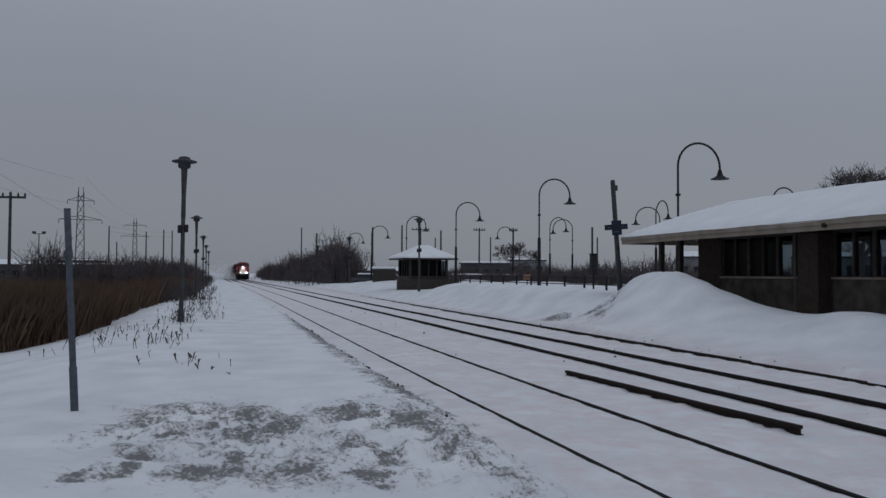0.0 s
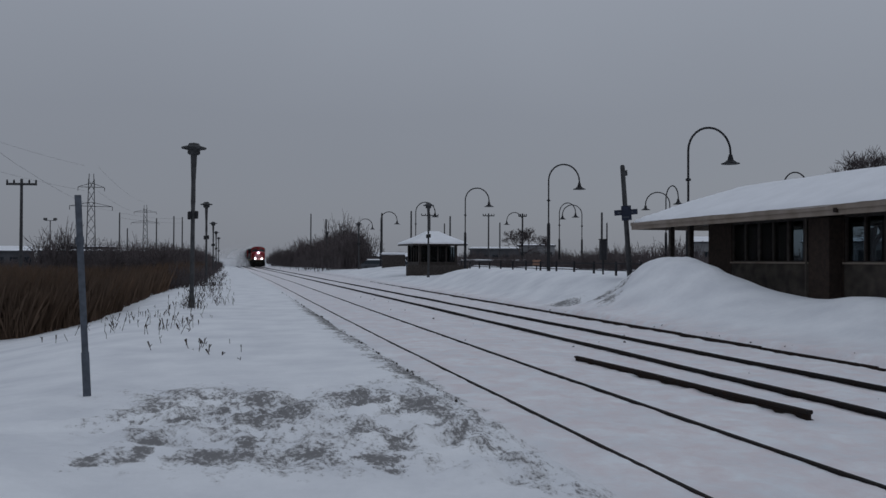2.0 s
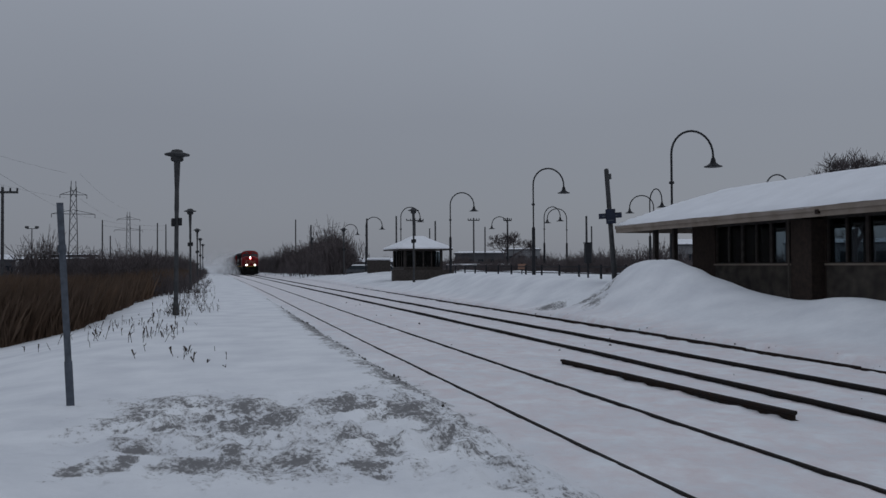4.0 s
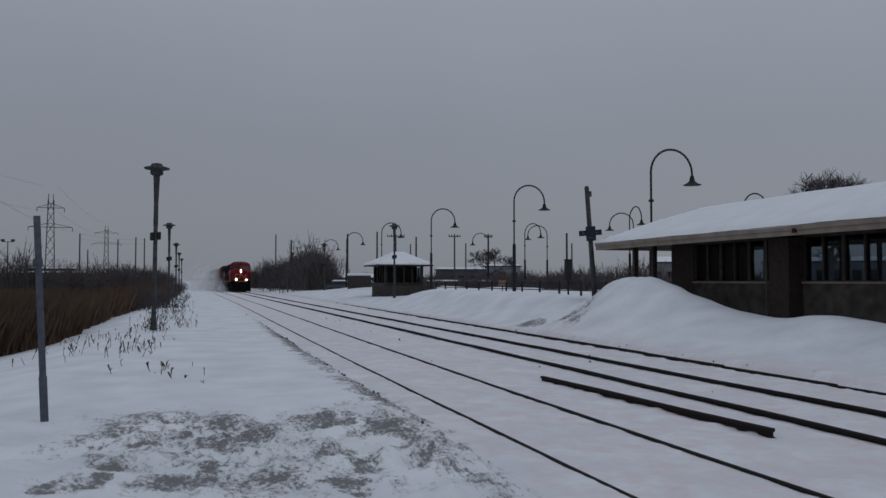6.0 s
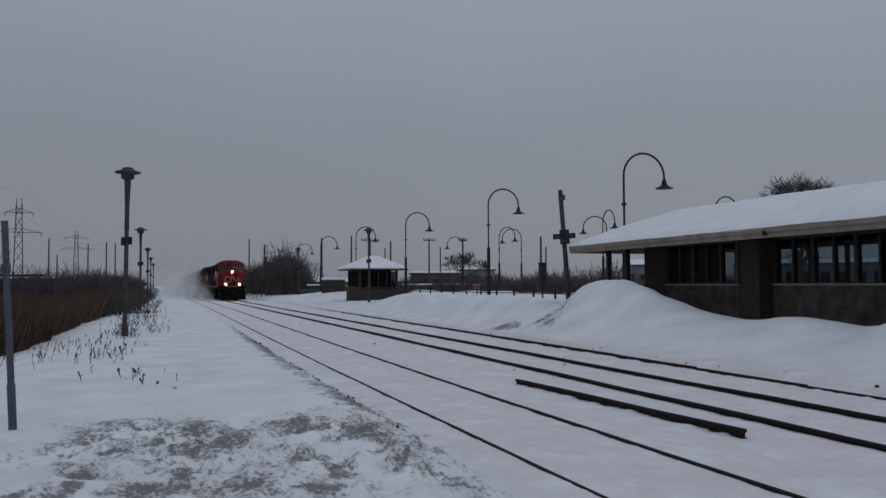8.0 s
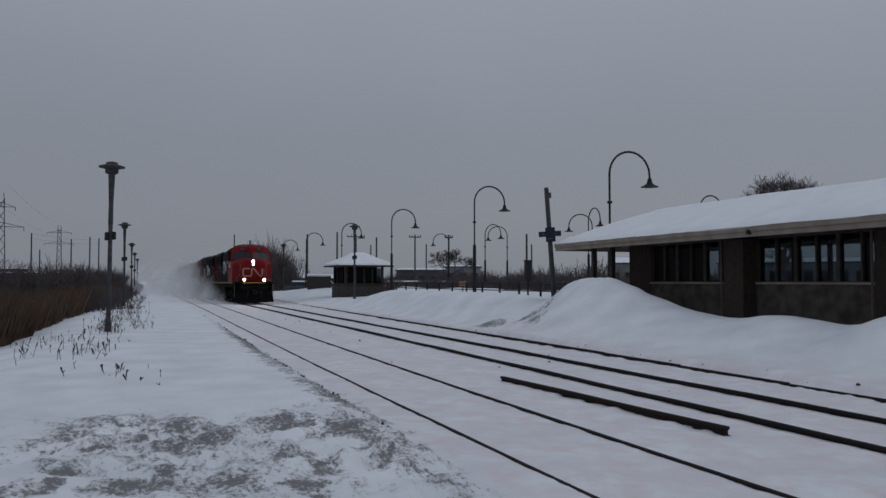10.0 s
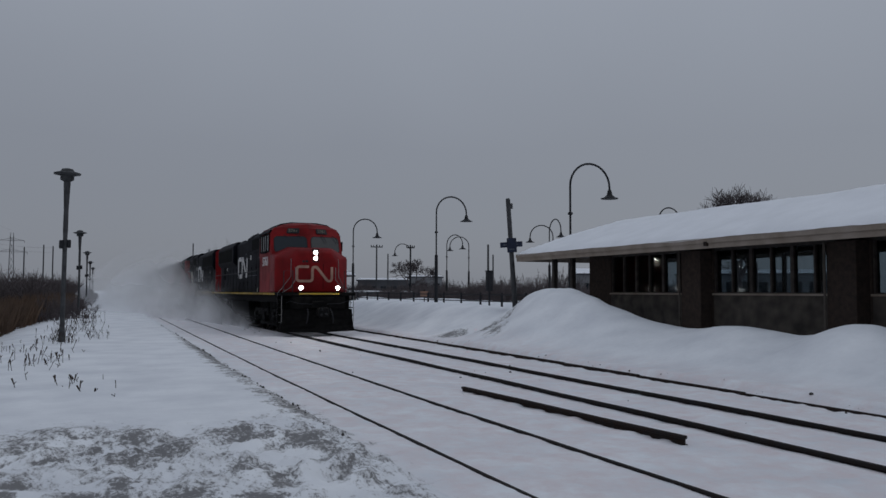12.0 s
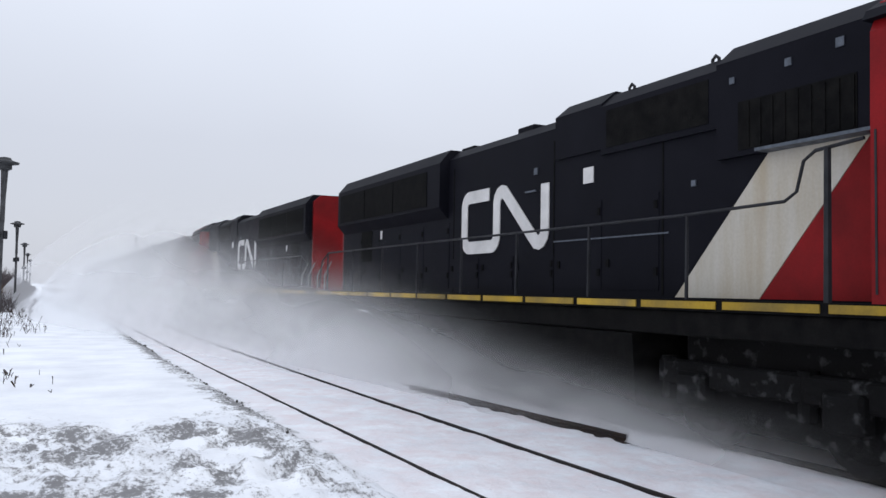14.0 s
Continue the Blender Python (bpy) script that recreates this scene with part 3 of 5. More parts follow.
def build_locomotive(lit):
    loco = thing("locomotive", "red-nosed black diesel freight locomotive with white diagonal stripe, snow-blown", "locomotive", "locomotives of the train")
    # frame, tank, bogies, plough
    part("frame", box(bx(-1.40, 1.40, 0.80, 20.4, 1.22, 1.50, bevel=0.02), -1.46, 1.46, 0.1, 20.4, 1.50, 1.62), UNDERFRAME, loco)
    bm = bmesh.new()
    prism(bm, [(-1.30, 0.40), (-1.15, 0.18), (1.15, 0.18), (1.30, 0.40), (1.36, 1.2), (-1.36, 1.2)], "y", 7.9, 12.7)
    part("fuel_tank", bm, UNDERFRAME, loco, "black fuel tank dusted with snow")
    bogie(loco, 2.6, 7.75)
    bogie(loco, 13.1, 18.2)
    bm = bmesh.new()
    loft(bm, [[(-1.50, 0.34, 0.12), (0, -0.26, 0.10), (1.50, 0.34, 0.12), (1.40, 0.75, 0.12), (-1.40, 0.75, 0.12)], [(-1.44, 0.30, 0.34), (0, -0.10, 0.32), (1.44, 0.30, 0.34), (1.4, 0.7, 0.34), (-1.4, 0.7, 0.34)], [(-1.40, 0.28, 0.60), (0, 0.02, 0.58), (1.40, 0.28, 0.60), (1.36, 0.7, 0.60), (-1.36, 0.7, 0.60)],
              [(-1.36, 0.24, 0.98), (0, 0.10, 0.95), (1.36, 0.24, 0.98), (1.32, 0.6, 0.98), (-1.32, 0.6, 0.98)]])
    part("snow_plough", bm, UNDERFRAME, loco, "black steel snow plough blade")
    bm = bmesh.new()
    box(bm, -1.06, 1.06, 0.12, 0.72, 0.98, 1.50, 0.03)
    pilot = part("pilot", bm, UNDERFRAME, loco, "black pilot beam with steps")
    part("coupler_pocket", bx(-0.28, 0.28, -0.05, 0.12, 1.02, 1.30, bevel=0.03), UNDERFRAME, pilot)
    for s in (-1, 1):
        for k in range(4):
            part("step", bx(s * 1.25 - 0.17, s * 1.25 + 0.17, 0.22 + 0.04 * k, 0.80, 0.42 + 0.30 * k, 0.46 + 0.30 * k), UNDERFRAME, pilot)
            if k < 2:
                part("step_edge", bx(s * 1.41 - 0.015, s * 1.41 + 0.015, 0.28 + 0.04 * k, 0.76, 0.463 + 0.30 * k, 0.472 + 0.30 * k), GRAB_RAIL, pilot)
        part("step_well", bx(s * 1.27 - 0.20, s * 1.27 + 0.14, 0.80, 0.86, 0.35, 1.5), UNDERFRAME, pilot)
        part("air_hose", tube(bmesh.new(), [(s * 0.45, 0.1, 1.0), (s * 0.47, -0.12, 0.85), (s * 0.5, -0.16, 0.6), (s * 0.52, -0.05, 0.45)], 0.025, 6), BLACK_IRON, pilot)
        part("cut_lever", tube(bmesh.new(), [(s * 0.25, 0.02, 1.18), (s * 0.8, 0.0, 1.20), (s * 1.15, 0.02, 1.30), (s * 1.3, 0.04, 1.22)], 0.012, 5), BLACK_IRON, pilot)
    part("coupler", box(bx(-0.13, 0.13, -0.55, 0.1, 0.74, 1.02, bevel=0.04), -0.2, 0.2, -0.72, -0.5, 0.70, 1.06, 0.05), FROSTED, loco)
    part("coupler", box(bx(-0.13, 0.13, 20.2, 20.6, 0.74, 1.02, bevel=0.04), -0.2, 0.2, 20.5, 20.62, 0.70, 1.06, 0.05), RUST, loco)
    part("front_sill", bx(-0.78, 0.82, 0.085, 0.12, 1.545, 1.605), YELLOW, loco, "yellow edge of the front platform")
    for s in (-1, 1):
        y = 1.35
        while y < 20.2:
            w = min(1.22, 20.35 - y)
            part("sill_stripe", bx(min(s * 1.455, s * 1.475), max(s * 1.455, s * 1.475), y, y + w - 0.05, 1.525, 1.605), YELLOW, loco)
            y += 1.27
    # cab and nose
    cab = part("cab", loft(bmesh.new(), [cab_ring(s) for s in CAB]), LOCO_RED, loco, "bright red wide-nosed cab, slightly dirty")
    # wide nose: cross-sections from the flat front back to the foot of the windscreens
    def nose_ring(y, w, zs, wt, zt):
        return [(-w, y, 1.625), (-w, y, zs), (-wt, y, zt), (wt, y, zt), (w, y, zs), (w, y, 1.625)]
    bm = loft(bmesh.new(), [nose_ring(0.70, 0.84, 2.80, 0.62, 3.20), nose_ring(0.92, 1.06, 2.90, 0.70, 3.36), nose_ring(1.33, 1.472, 3.02, 0.82, 3.40), nose_ring(2.30, 1.472, 3.20, 0.86, 3.48)])
    sharp = [e for e in bm.edges if len(e.link_faces) == 2 and e.calc_face_angle(0.0) > 0.2 and min(v.co.y for v in e.verts) < 2.0]
    bmesh.ops.bevel(bm, geom=sharp, offset=0.07, segments=3, affect="EDGES", profile=0.5)
    nose = part("nose", bm, LOCO_RED, cab, "rounded red nose", True)
    part("nose_door", bx(0.30, 0.32, 0.694, 0.71, 1.75, 2.75), UNDERFRAME, nose)
    bm = bmesh.new()
    loft(bm, [[(-1.50, 2.60, 4.055), (-1.50, 4.69, 4.055), (1.50, 4.69, 4.055), (1.50, 2.60, 4.055)], [(-1.44, 2.62, 4.15), (-1.44, 4.69, 4.15), (1.44, 4.69, 4.15), (1.44, 2.62, 4.15)],
              [(-0.97, 2.70, 4.45), (-0.97, 4.69, 4.45), (0.97, 4.69, 4.45), (0.97, 2.70, 4.45)], [(-0.55, 2.80, 4.53), (-0.55, 4.69, 4.53), (0.55, 4.69, 4.53), (0.55, 2.80, 4.53)]])
    part("cab_roof", bm, LOCO_BLACK, cab, "dark grey cab roof")
    for s in (0, 1):
        # one flat pane on each half of the peaked front, in a black rubber seal
        k = 1 if s == 0 else 3
        q, nv = cab_face(4, k)
        ua, ub = (0.10, 0.965) if s == 0 else (0.035, 0.90)
        wsc = part("windscreen", rounded_plate(bmesh.new(), q, ua, ub, 0.05, 0.90, 0.22, nv, 0.016), CAB_GLASS, cab, "dark cab windscreen")
        part("window_seal", rounded_plate(bmesh.new(), q, ua - 0.022, ub + 0.022, 0.01, 0.94, 0.24, nv, 0.010), BLACK_IRON, wsc)
        v = [Vector(p) for p in q]
        for share in (0.35, 0.72):
            a = v[3].lerp(v[2], share) + Vector((0, -0.05, 0.0))
            part("wiper", tube(bmesh.new(), [a + Vector((0, 0.03, 0.02)), a + Vector((0.05, -0.03, -0.03)), a + Vector((0.16, -0.05, -0.12)), a + Vector((0.22, -0.08, -0.30))], 0.011, 5), BLACK_IRON, cab)
        # number boards: dark boxes with pale numerals
        qb, nb = cab_face(5, k)
        u0, u1 = (0.42, 0.78) if s == 0 else (0.22, 0.58)
        board = part("number_board", rounded_plate(bmesh.new(), qb, u0, u1, 0.22, 0.95, 0.2, nb, 0.03), BLACK_IRON, cab, "black number board with pale numerals")
        qa, qe, qc2, qd = (Vector(p) for p in qb)
        uu, vv = (u0 + u1) / 2, 0.58
        mid = (qa * (1 - uu) + qe * uu) * (1 - vv) + (qd * (1 - uu) + qc2 * uu) * vv
        ax, az = (qe - qa).normalized(), Vector(nb).normalized()
        m = Matrix((ax, az.cross(ax), az)).transposed().to_4x4()
        m.translation = mid + az * 0.034
        lettering("road_number", board, "5761", 0.19, m, NUMERAL_DIM)
        # side windows of the cab with pale frames
        sx = -1 if s == 0 else 1
        for y0, y1 in ((2.55, 2.98), (3.08, 3.86), (3.96, 4.32)):
            side = lambda e, y0=y0, y1=y1: bx(min(sx * 1.468, sx * (1.482 + e)), max(sx * 1.468, sx * (1.482 + e)), y0, y1, 3.30, 3.98)
            win = part("side_window", side(0), SIDE_GLASS_SKYLIT, cab, "cab side window with pale metal frame")
            bm = bmesh.new()
            lo, hi = min(sx * 1.468, sx * 1.505), max(sx * 1.468, sx * 1.505)
            box(bm, lo, hi, y0 - 0.03, y0 + 0.02, 3.27, 4.01)
            box(bm, lo, hi, y1 - 0.02, y1 + 0.03, 3.27, 4.01)
            box(bm, lo, hi, y0 + 0.02, y1 - 0.02, 3.27, 3.32)
            box(bm, lo, hi, y0 + 0.02, y1 - 0.02, 3.96, 4.01)
            if y1 - y0 > 0.6:
                box(bm, lo, hi, (y0 + y1) / 2 - 0.02, (y0 + y1) / 2 + 0.02, 3.32, 3.96)
            part("window_frame", bm, UNDERFRAME, win)
        part("sill_shelf", bx(min(sx * 1.47, sx * 1.56), max(sx * 1.47, sx * 1.56), 3.05, 3.90, 3.235, 3.27), LOCO_BLACK, cab)
        part("mirror", bx(min(sx * 1.56, sx * 1.60), max(sx * 1.56, sx * 1.60), 2.48, 2.66, 3.35, 3.75, bevel=0.01), BLACK_IRON, cab)
        m = Matrix.Translation((sx * 1.474, 3.30, 2.88)) @ Matrix.Rotation(radians(-90 if sx < 0 else 90), 4, "Z") @ Matrix.Rotation(radians(90), 4, "X")
        lettering("road_number", cab, "5761", 0.50, m @ Matrix.Diagonal((1.22, 1, 1, 1)), EMBLEM_WHITE)
        # cab door outline and seams
        for y in (1.52, 4.58):
            part("seam", bx(min(sx * 1.465, sx * 1.476), max(sx * 1.465, sx * 1.476), y, y + 0.02, 1.7, 3.1), BLACK_IRON, cab)
        # ditch lights
        x = sx * 0.725
        house = part("ditch_light", rod(bmesh.new(), (x, 0.02, 1.80), (x, 0.24, 1.80), 0.095, 0.080, 16), BLACK_IRON, loco, "low ditch light with lit lens")
        part("lens", rod(bmesh.new(), (x, 0.015, 1.80), (x, 0.0, 1.80), 0.074, 0.07, 16), LAMP_GLOW if lit else GALVANISED, house)
        part("bracket", bx(x - 0.03, x + 0.03, 0.1, 0.2, 1.6, 1.70), BLACK_IRON, house)
        # handrails by the steps and on the nose
        bm = bmesh.new()
        tube(bm, [(sx * 1.42, 0.22, 0.50), (sx * 1.42, 0.22, 1.60), (sx * 1.02, 0.50, 1.82), (sx * 0.80, 0.64, 2.12), (sx * 0.80, 0.66, 2.60), (sx * 0.80, 0.76, 2.62)], 0.012, 6)
        tube(bm, [(sx * 1.46, 0.82, 0.50), (sx * 1.46, 0.82, 1.60), (sx * 1.26, 1.00, 1.78), (sx * 0.96, 0.76, 2.25), (sx * 0.95, 0.78, 2.92), (sx * 0.95, 0.90, 2.94)], 0.012, 6)
        part("handrail", bm, GRAB_RAIL, loco, "dull white grab rail")
        bm = bmesh.new()
        tube(bm, [(sx * 1.36, 0.16, 1.6), (sx * 1.36, 0.16, 2.45), (sx * 1.02, 0.14, 2.45), (sx * 1.02, 0.16, 1.6)], 0.017, 6)
        part("end_rail", bm, BLACK_IRON, loco)
        # walkway rail
        bm = tube(bmesh.new(), [(sx * 1.40, 4.75, 3.06), (sx * 1.40, 5.25, 3.02), (sx * 1.40, 5.38, 2.94), (sx * 1.40, 5.46, 2.66), (sx * 1.40, 5.60, 2.58), (sx * 1.40, 7.0, 2.55), (sx * 1.40, 19.5, 2.55), (sx * 1.40, 20.0, 2.35), (sx * 1.40, 20.2, 1.7)], 0.018, 6)
        part("walkway_rail", bm, BLACK_IRON, loco)
        for k in range(9):
            y = 5.12 + k * 1.80
            part("stanchion", rod(bmesh.new(), (sx * 1.41, y, 1.5), (sx * 1.40, y, 3.03 if k == 0 else 2.56), 0.040 if k == 0 else 0.024, 0.034 if k == 0 else 0.020, 6), BLACK_IRON, loco)
        # rear steps with pale grab rails
        for k in range(4):
            part("rear_step", bx(sx * 1.25 - 0.17, sx * 1.25 + 0.17, 19.75, 20.30 - 0.03 * k, 0.42 + 0.30 * k, 0.46 + 0.30 * k), UNDERFRAME, loco)
        for y in (19.70, 20.30):
            part("rear_handrail", tube(bmesh.new(), [(sx * 1.42, y, 0.5), (sx * 1.42, y, 2.0), (sx * 1.25, y, 2.35)], 0.014, 6), GRAB_RAIL, loco)
    # headlights in the nose
    bm = bx(-0.12, 0.12, 0.688, 0.80, 2.81, 2.85)
    box(bm, -0.12, 0.12, 0.688, 0.80, 3.29, 3.33)
    box(bm, -0.12, -0.085, 0.688, 0.80, 2.85, 3.29)
    box(bm, 0.085, 0.12, 0.688, 0.80, 2.85, 3.29)
    box(bm, -0.085, 0.085, 0.72, 0.80, 2.85, 3.29)
    part("headlight_housing", bm, BLACK_IRON, cab)
    for z in (2.96, 3.18):
        part("headlight", rod(bmesh.new(), (0, 0.725, z), (0, 0.70, z), 0.078, 0.074, 16), LAMP_GLOW if lit else GALVANISED, cab, "lit round headlight")
    mark("nose_emblem", cab, 1.40, 0.56, 0.100, EMBLEM_DULL, lambda u, v, k: (-0.74 + u, 0.694 - k, 2.07 + v))
    part("nose_badge", bx(-0.52, -0.44, 0.688, 0.71, 2.80, 2.88), BLACK_IRON, cab)
    part("nose_badge", bx(-0.40, -0.30, 0.688, 0.71, 2.80, 2.88), BLACK_IRON, cab)
    # long hood
    section = [(-1.05, 1.62), (1.05, 1.62), (1.05, 4.08), (0.85, 4.25), (-0.85, 4.25), (-1.05, 4.08)]
    hood = part("hood", prism(bmesh.new(), section, "y", 4.67, 19.38), LOCO_BLACK, loco, "black engine hood with many doors")
    part("hood_end", prism(bmesh.new(), section, "y", 19.38, 19.46), LOCO_RED, hood, "red end of the hood")
    part("blower_housing", prism(bmesh.new(), [(-1.12, 3.16), (1.12, 3.16), (1.12, 4.22), (0.86, 4.45), (-0.86, 4.45), (-1.12, 4.22)], "y", 4.68, 6.77), LOCO_BLACK, hood, "raised black blower housing")
    part("filter_housing", prism(bmesh.new(), [(-1.09, 3.52), (1.09, 3.52), (1.09, 4.17), (0.88, 4.36), (-0.88, 4.36), (-1.09, 4.17)], "y", 6.772, 8.90), LOCO_BLACK, hood)
    part("silencer_housing", prism(bmesh.new(), [(-1.08, 3.60), (1.08, 3.60), (1.08, 4.22), (0.84, 4.42), (-0.84, 4.42), (-1.08, 4.22)], "y", 8.902, 10.0), LOCO_BLACK, hood)
    flare = [(-1.06, 3.00), (1.06, 3.00), (1.24, 3.20), (1.24, 4.02), (1.02, 4.28), (-1.02, 4.28), (-1.24, 4.02), (-1.24, 3.20)]
    part("radiator", prism(bmesh.new(), flare, "y", 13.55, 19.30), LOCO_BLACK, hood, "flared radiator section")
    for s in (-1, 1):
        def slab(name, lo, hi, y0, y1, z0, z1, mat, label=""):
            return part(name, bx(min(s * lo, s * hi), max(s * lo, s * hi), y0, y1, z0, z1), mat, hood, label)
        slab("intake_grille", 1.118, 1.128, 5.02, 6.45, 3.22, 3.74, UNDERFRAME, "black intake screen")
        for k in range(9):
            slab("louvre", 1.128, 1.140, 5.04 + 0.156 * k, 5.07 + 0.156 * k, 3.24, 3.72, UNDERFRAME)
        slab("filter_screen", 1.088, 1.096, 6.92, 8.78, 3.60, 4.10, UNDERFRAME)
        for k in range(3):
            slab("radiator_screen", 1.238, 1.252, 14.1 + 1.68 * k, 15.74 + 1.68 * k, 3.26, 3.92, UNDERFRAME)
        # white diagonal and the red wedge beside it
        lo, hi = sorted((s * 1.045, s * 1.060))
        part("white_stripe", pr([(7.49, 1.64), (6.10, 3.155), (4.94, 3.155), (6.23, 1.64)], "x", lo, hi), LOCO_WHITE, hood, "white diagonal stripe, stained brown")
        part("red_wedge", pr([(6.22, 1.64), (4.93, 3.155), (4.67, 3.155), (4.67, 1.64)], "x", lo, hi), LOCO_RED, hood)
        slab("ledge", 1.05, 1.24, 4.70, 6.12, 3.157, 3.19, GALVANISED, "pale worn ledge over the stripe")
        # doors of the engine room, each with hinges and a latch
        for k in range(10):
            y = 7.78 + 1.14 * k
            if 10.0 < y + 1.0 and y < 13.2:
                top = 2.24
            else:
                top = 2.92
            door = slab("hood_door", 1.045, 1.058, y, y + 1.08, 1.72, top, LOCO_BLACK)
            for z in (1.90, top - 0.2):
                part("hinge", bx(min(s * 1.055, s * 1.072), max(s * 1.055, s * 1.072), y + 0.02, y + 0.08, z, z + 0.10), UNDERFRAME, door)
            part("door_latch", bx(min(s * 1.055, s * 1.075), max(s * 1.055, s * 1.075), y + 0.96, y + 1.02, 2.02, 2.12), UNDERFRAME, door)
        for y in (7.70, 10.05, 13.30):
            slab("panel_seam", 1.045, 1.057, y, y + 0.03, 1.66, 3.9, UNDERFRAME)
        slab("hood_plate", 1.045, 1.062, 9.10, 9.33, 3.18, 3.40, EMBLEM_WHITE)
        slab("hood_plate", 1.045, 1.064, 17.40, 18.07, 2.30, 3.00, UNDERFRAME)
        slab("hood_plate", 1.045, 1.062, 16.80, 16.90, 2.78, 2.96, EMBLEM_WHITE)
        for y, z, a in ((6.5, 3.96, 0.07), (5.75, 3.98, 0.08), (5.15, 4.02, 0.09), (7.15, 2.92, 0.07), (10.5, 3.46, 0.10), (15.4, 3.10, 0.06)):
            slab("latch", 1.045, 1.132 if z > 3.9 else 1.066, y, y + a, z, z + a, GALVANISED)
        slab("latch", 1.045, 1.066, 10.55, 10.85, 3.20, 3.23, GALVANISED)
        slab("seam_rail", 1.045, 1.064, 7.6, 10.05, 2.40, 2.42, GALVANISED)
        if s < 0:
            mark("side_emblem", hood, 2.58, 0.88, 0.215, EMBLEM_WHITE, lambda u, v, k: (-1.060 - k, 12.87 - u, 2.42 + v))
        else:
            mark("side_emblem", hood, 2.58, 0.88, 0.215, EMBLEM_WHITE, lambda u, v, k: (1.060 + k, 10.29 + u, 2.42 + v))
    for y, r in ((14.6, 0.62), (16.2, 0.62), (17.8, 0.62)):
        part("roof_fan", turned(bmesh.new(), [(r, 0), (r, 0.13), (r - 0.08, 0.15), (0.1, 0.15)], 16, (0, y, 4.25)), LOCO_BLACK, hood)
    for y, x in ((11.0, -0.6), (12.9, 0.5), (13.2, -0.5)):
        part("roof_box", bx(x - 0.22, x + 0.22, y, y + 0.5, 4.22, 4.35, bevel=0.02), LOCO_BLACK, hood)
    part("exhaust_stack", bx(-0.35, 0.35, 11.6, 12.5, 4.23, 4.42, bevel=0.03), LOCO_BLACK, hood)
    for y in (7.05, 8.55):
        part("lifting_eye", tube(bmesh.new(), [(-0.85, y - 0.05, 4.26), (-0.85, y - 0.05, 4.40), (-0.85, y, 4.44), (-0.85, y + 0.05, 4.40), (-0.85, y + 0.05, 4.26)], 0.022, 6), BLACK_IRON, hood)
    part("horn", tube(bmesh.new(), [(-0.7, 10.2, 4.15), (-0.7, 10.2, 4.30), (-0.7, 9.95, 4.31)], 0.035, 6), BLACK_IRON, hood)
    return loco


locomotive = build_locomotive(True)
helper = copy_thing(locomotive, pose(7.7675, 60, 0, 0, 0, 180))
for o in helper.children_recursive:
    if o.data and o.data.materials and o.data.materials[0] == LAMP_GLOW:
        o.data = o.data.copy()
        o.data.materials[0] = GALVANISED
        o["label"] = "unlit lens"
helper["label"] = "black diesel locomotive running backwards, red hood end showing, in blown snow"


def build_freight_car(snowy):
    car = thing("freight_car", "grey covered hopper wagon half hidden in blown snow", "freight car", "freight cars of the train")
    prof = [(-1.15, 1.1), (1.15, 1.1), (1.45, 1.9), (1.48, 3.6), (1.2, 4.2), (-1.2, 4.2), (-1.48, 3.6), (-1.45, 1.9)]
    body = part("body", prism(bmesh.new(), prof, "y", 0.5, 15.5), CAR_GREY, car)
    for s in (-1, 1):
        for k in range(12):
            part("rib", bx(min(s * 1.47, s * 1.53), max(s * 1.47, s * 1.53), 0.9 + k * 1.28, 1.0 + k * 1.28, 1.9, 3.6), CAR_GREY, body)
    part("hatch", bx(-0.35, 0.35, 1.2, 14.8, 4.2, 4.32, bevel=0.04), CAR_GREY, body)
    for y in (2.3, 13.7):
        bm = bmesh.new()
        for s in (-1, 1):
            box(bm, s * 1.0 - 0.08, s * 1.0 + 0.08, y - 1.2, y + 1.2, 0.4, 0.75, 0.04)
        box(bm, -0.9, 0.9, y - 0.3, y + 0.3, 0.5, 1.1)
        b = part("bogie", bm, UNDERFRAME, car)
        for dy in (-0.85, 0.85):
            for s in (-1, 1):
                w = new("wheel", WHEEL)
                w.parent = b
                w.matrix_basis = pose(s * 0.8, y + dy, 0.5, 0, 0, 0 if s < 0 else 180)
    part("coupler", box(bx(-0.12, 0.12, -0.2, 0.6, 0.75, 1.0), -0.12, 0.12, 15.4, 16.2, 0.75, 1.0), RUST, car)
    return car


freight_cars = [build_freight_car(True)]
for k in range(3):
    freight_cars.append(copy_thing(freight_cars[0], pose(7.7675, 70, 0)))

# the train runs evenly; its leading end passes the camera's level at the end of the clip
SPEED = 15.5
RUN = [(0.5 * k, SPEED * (14.0 - 0.5 * k)) for k in range(29)]
CARRIED = [(locomotive, 0.0, 0), (helper, 41.37, 180)] + [(c, 42.3 + 16.1 * i, 0) for i, c in enumerate(freight_cars)]


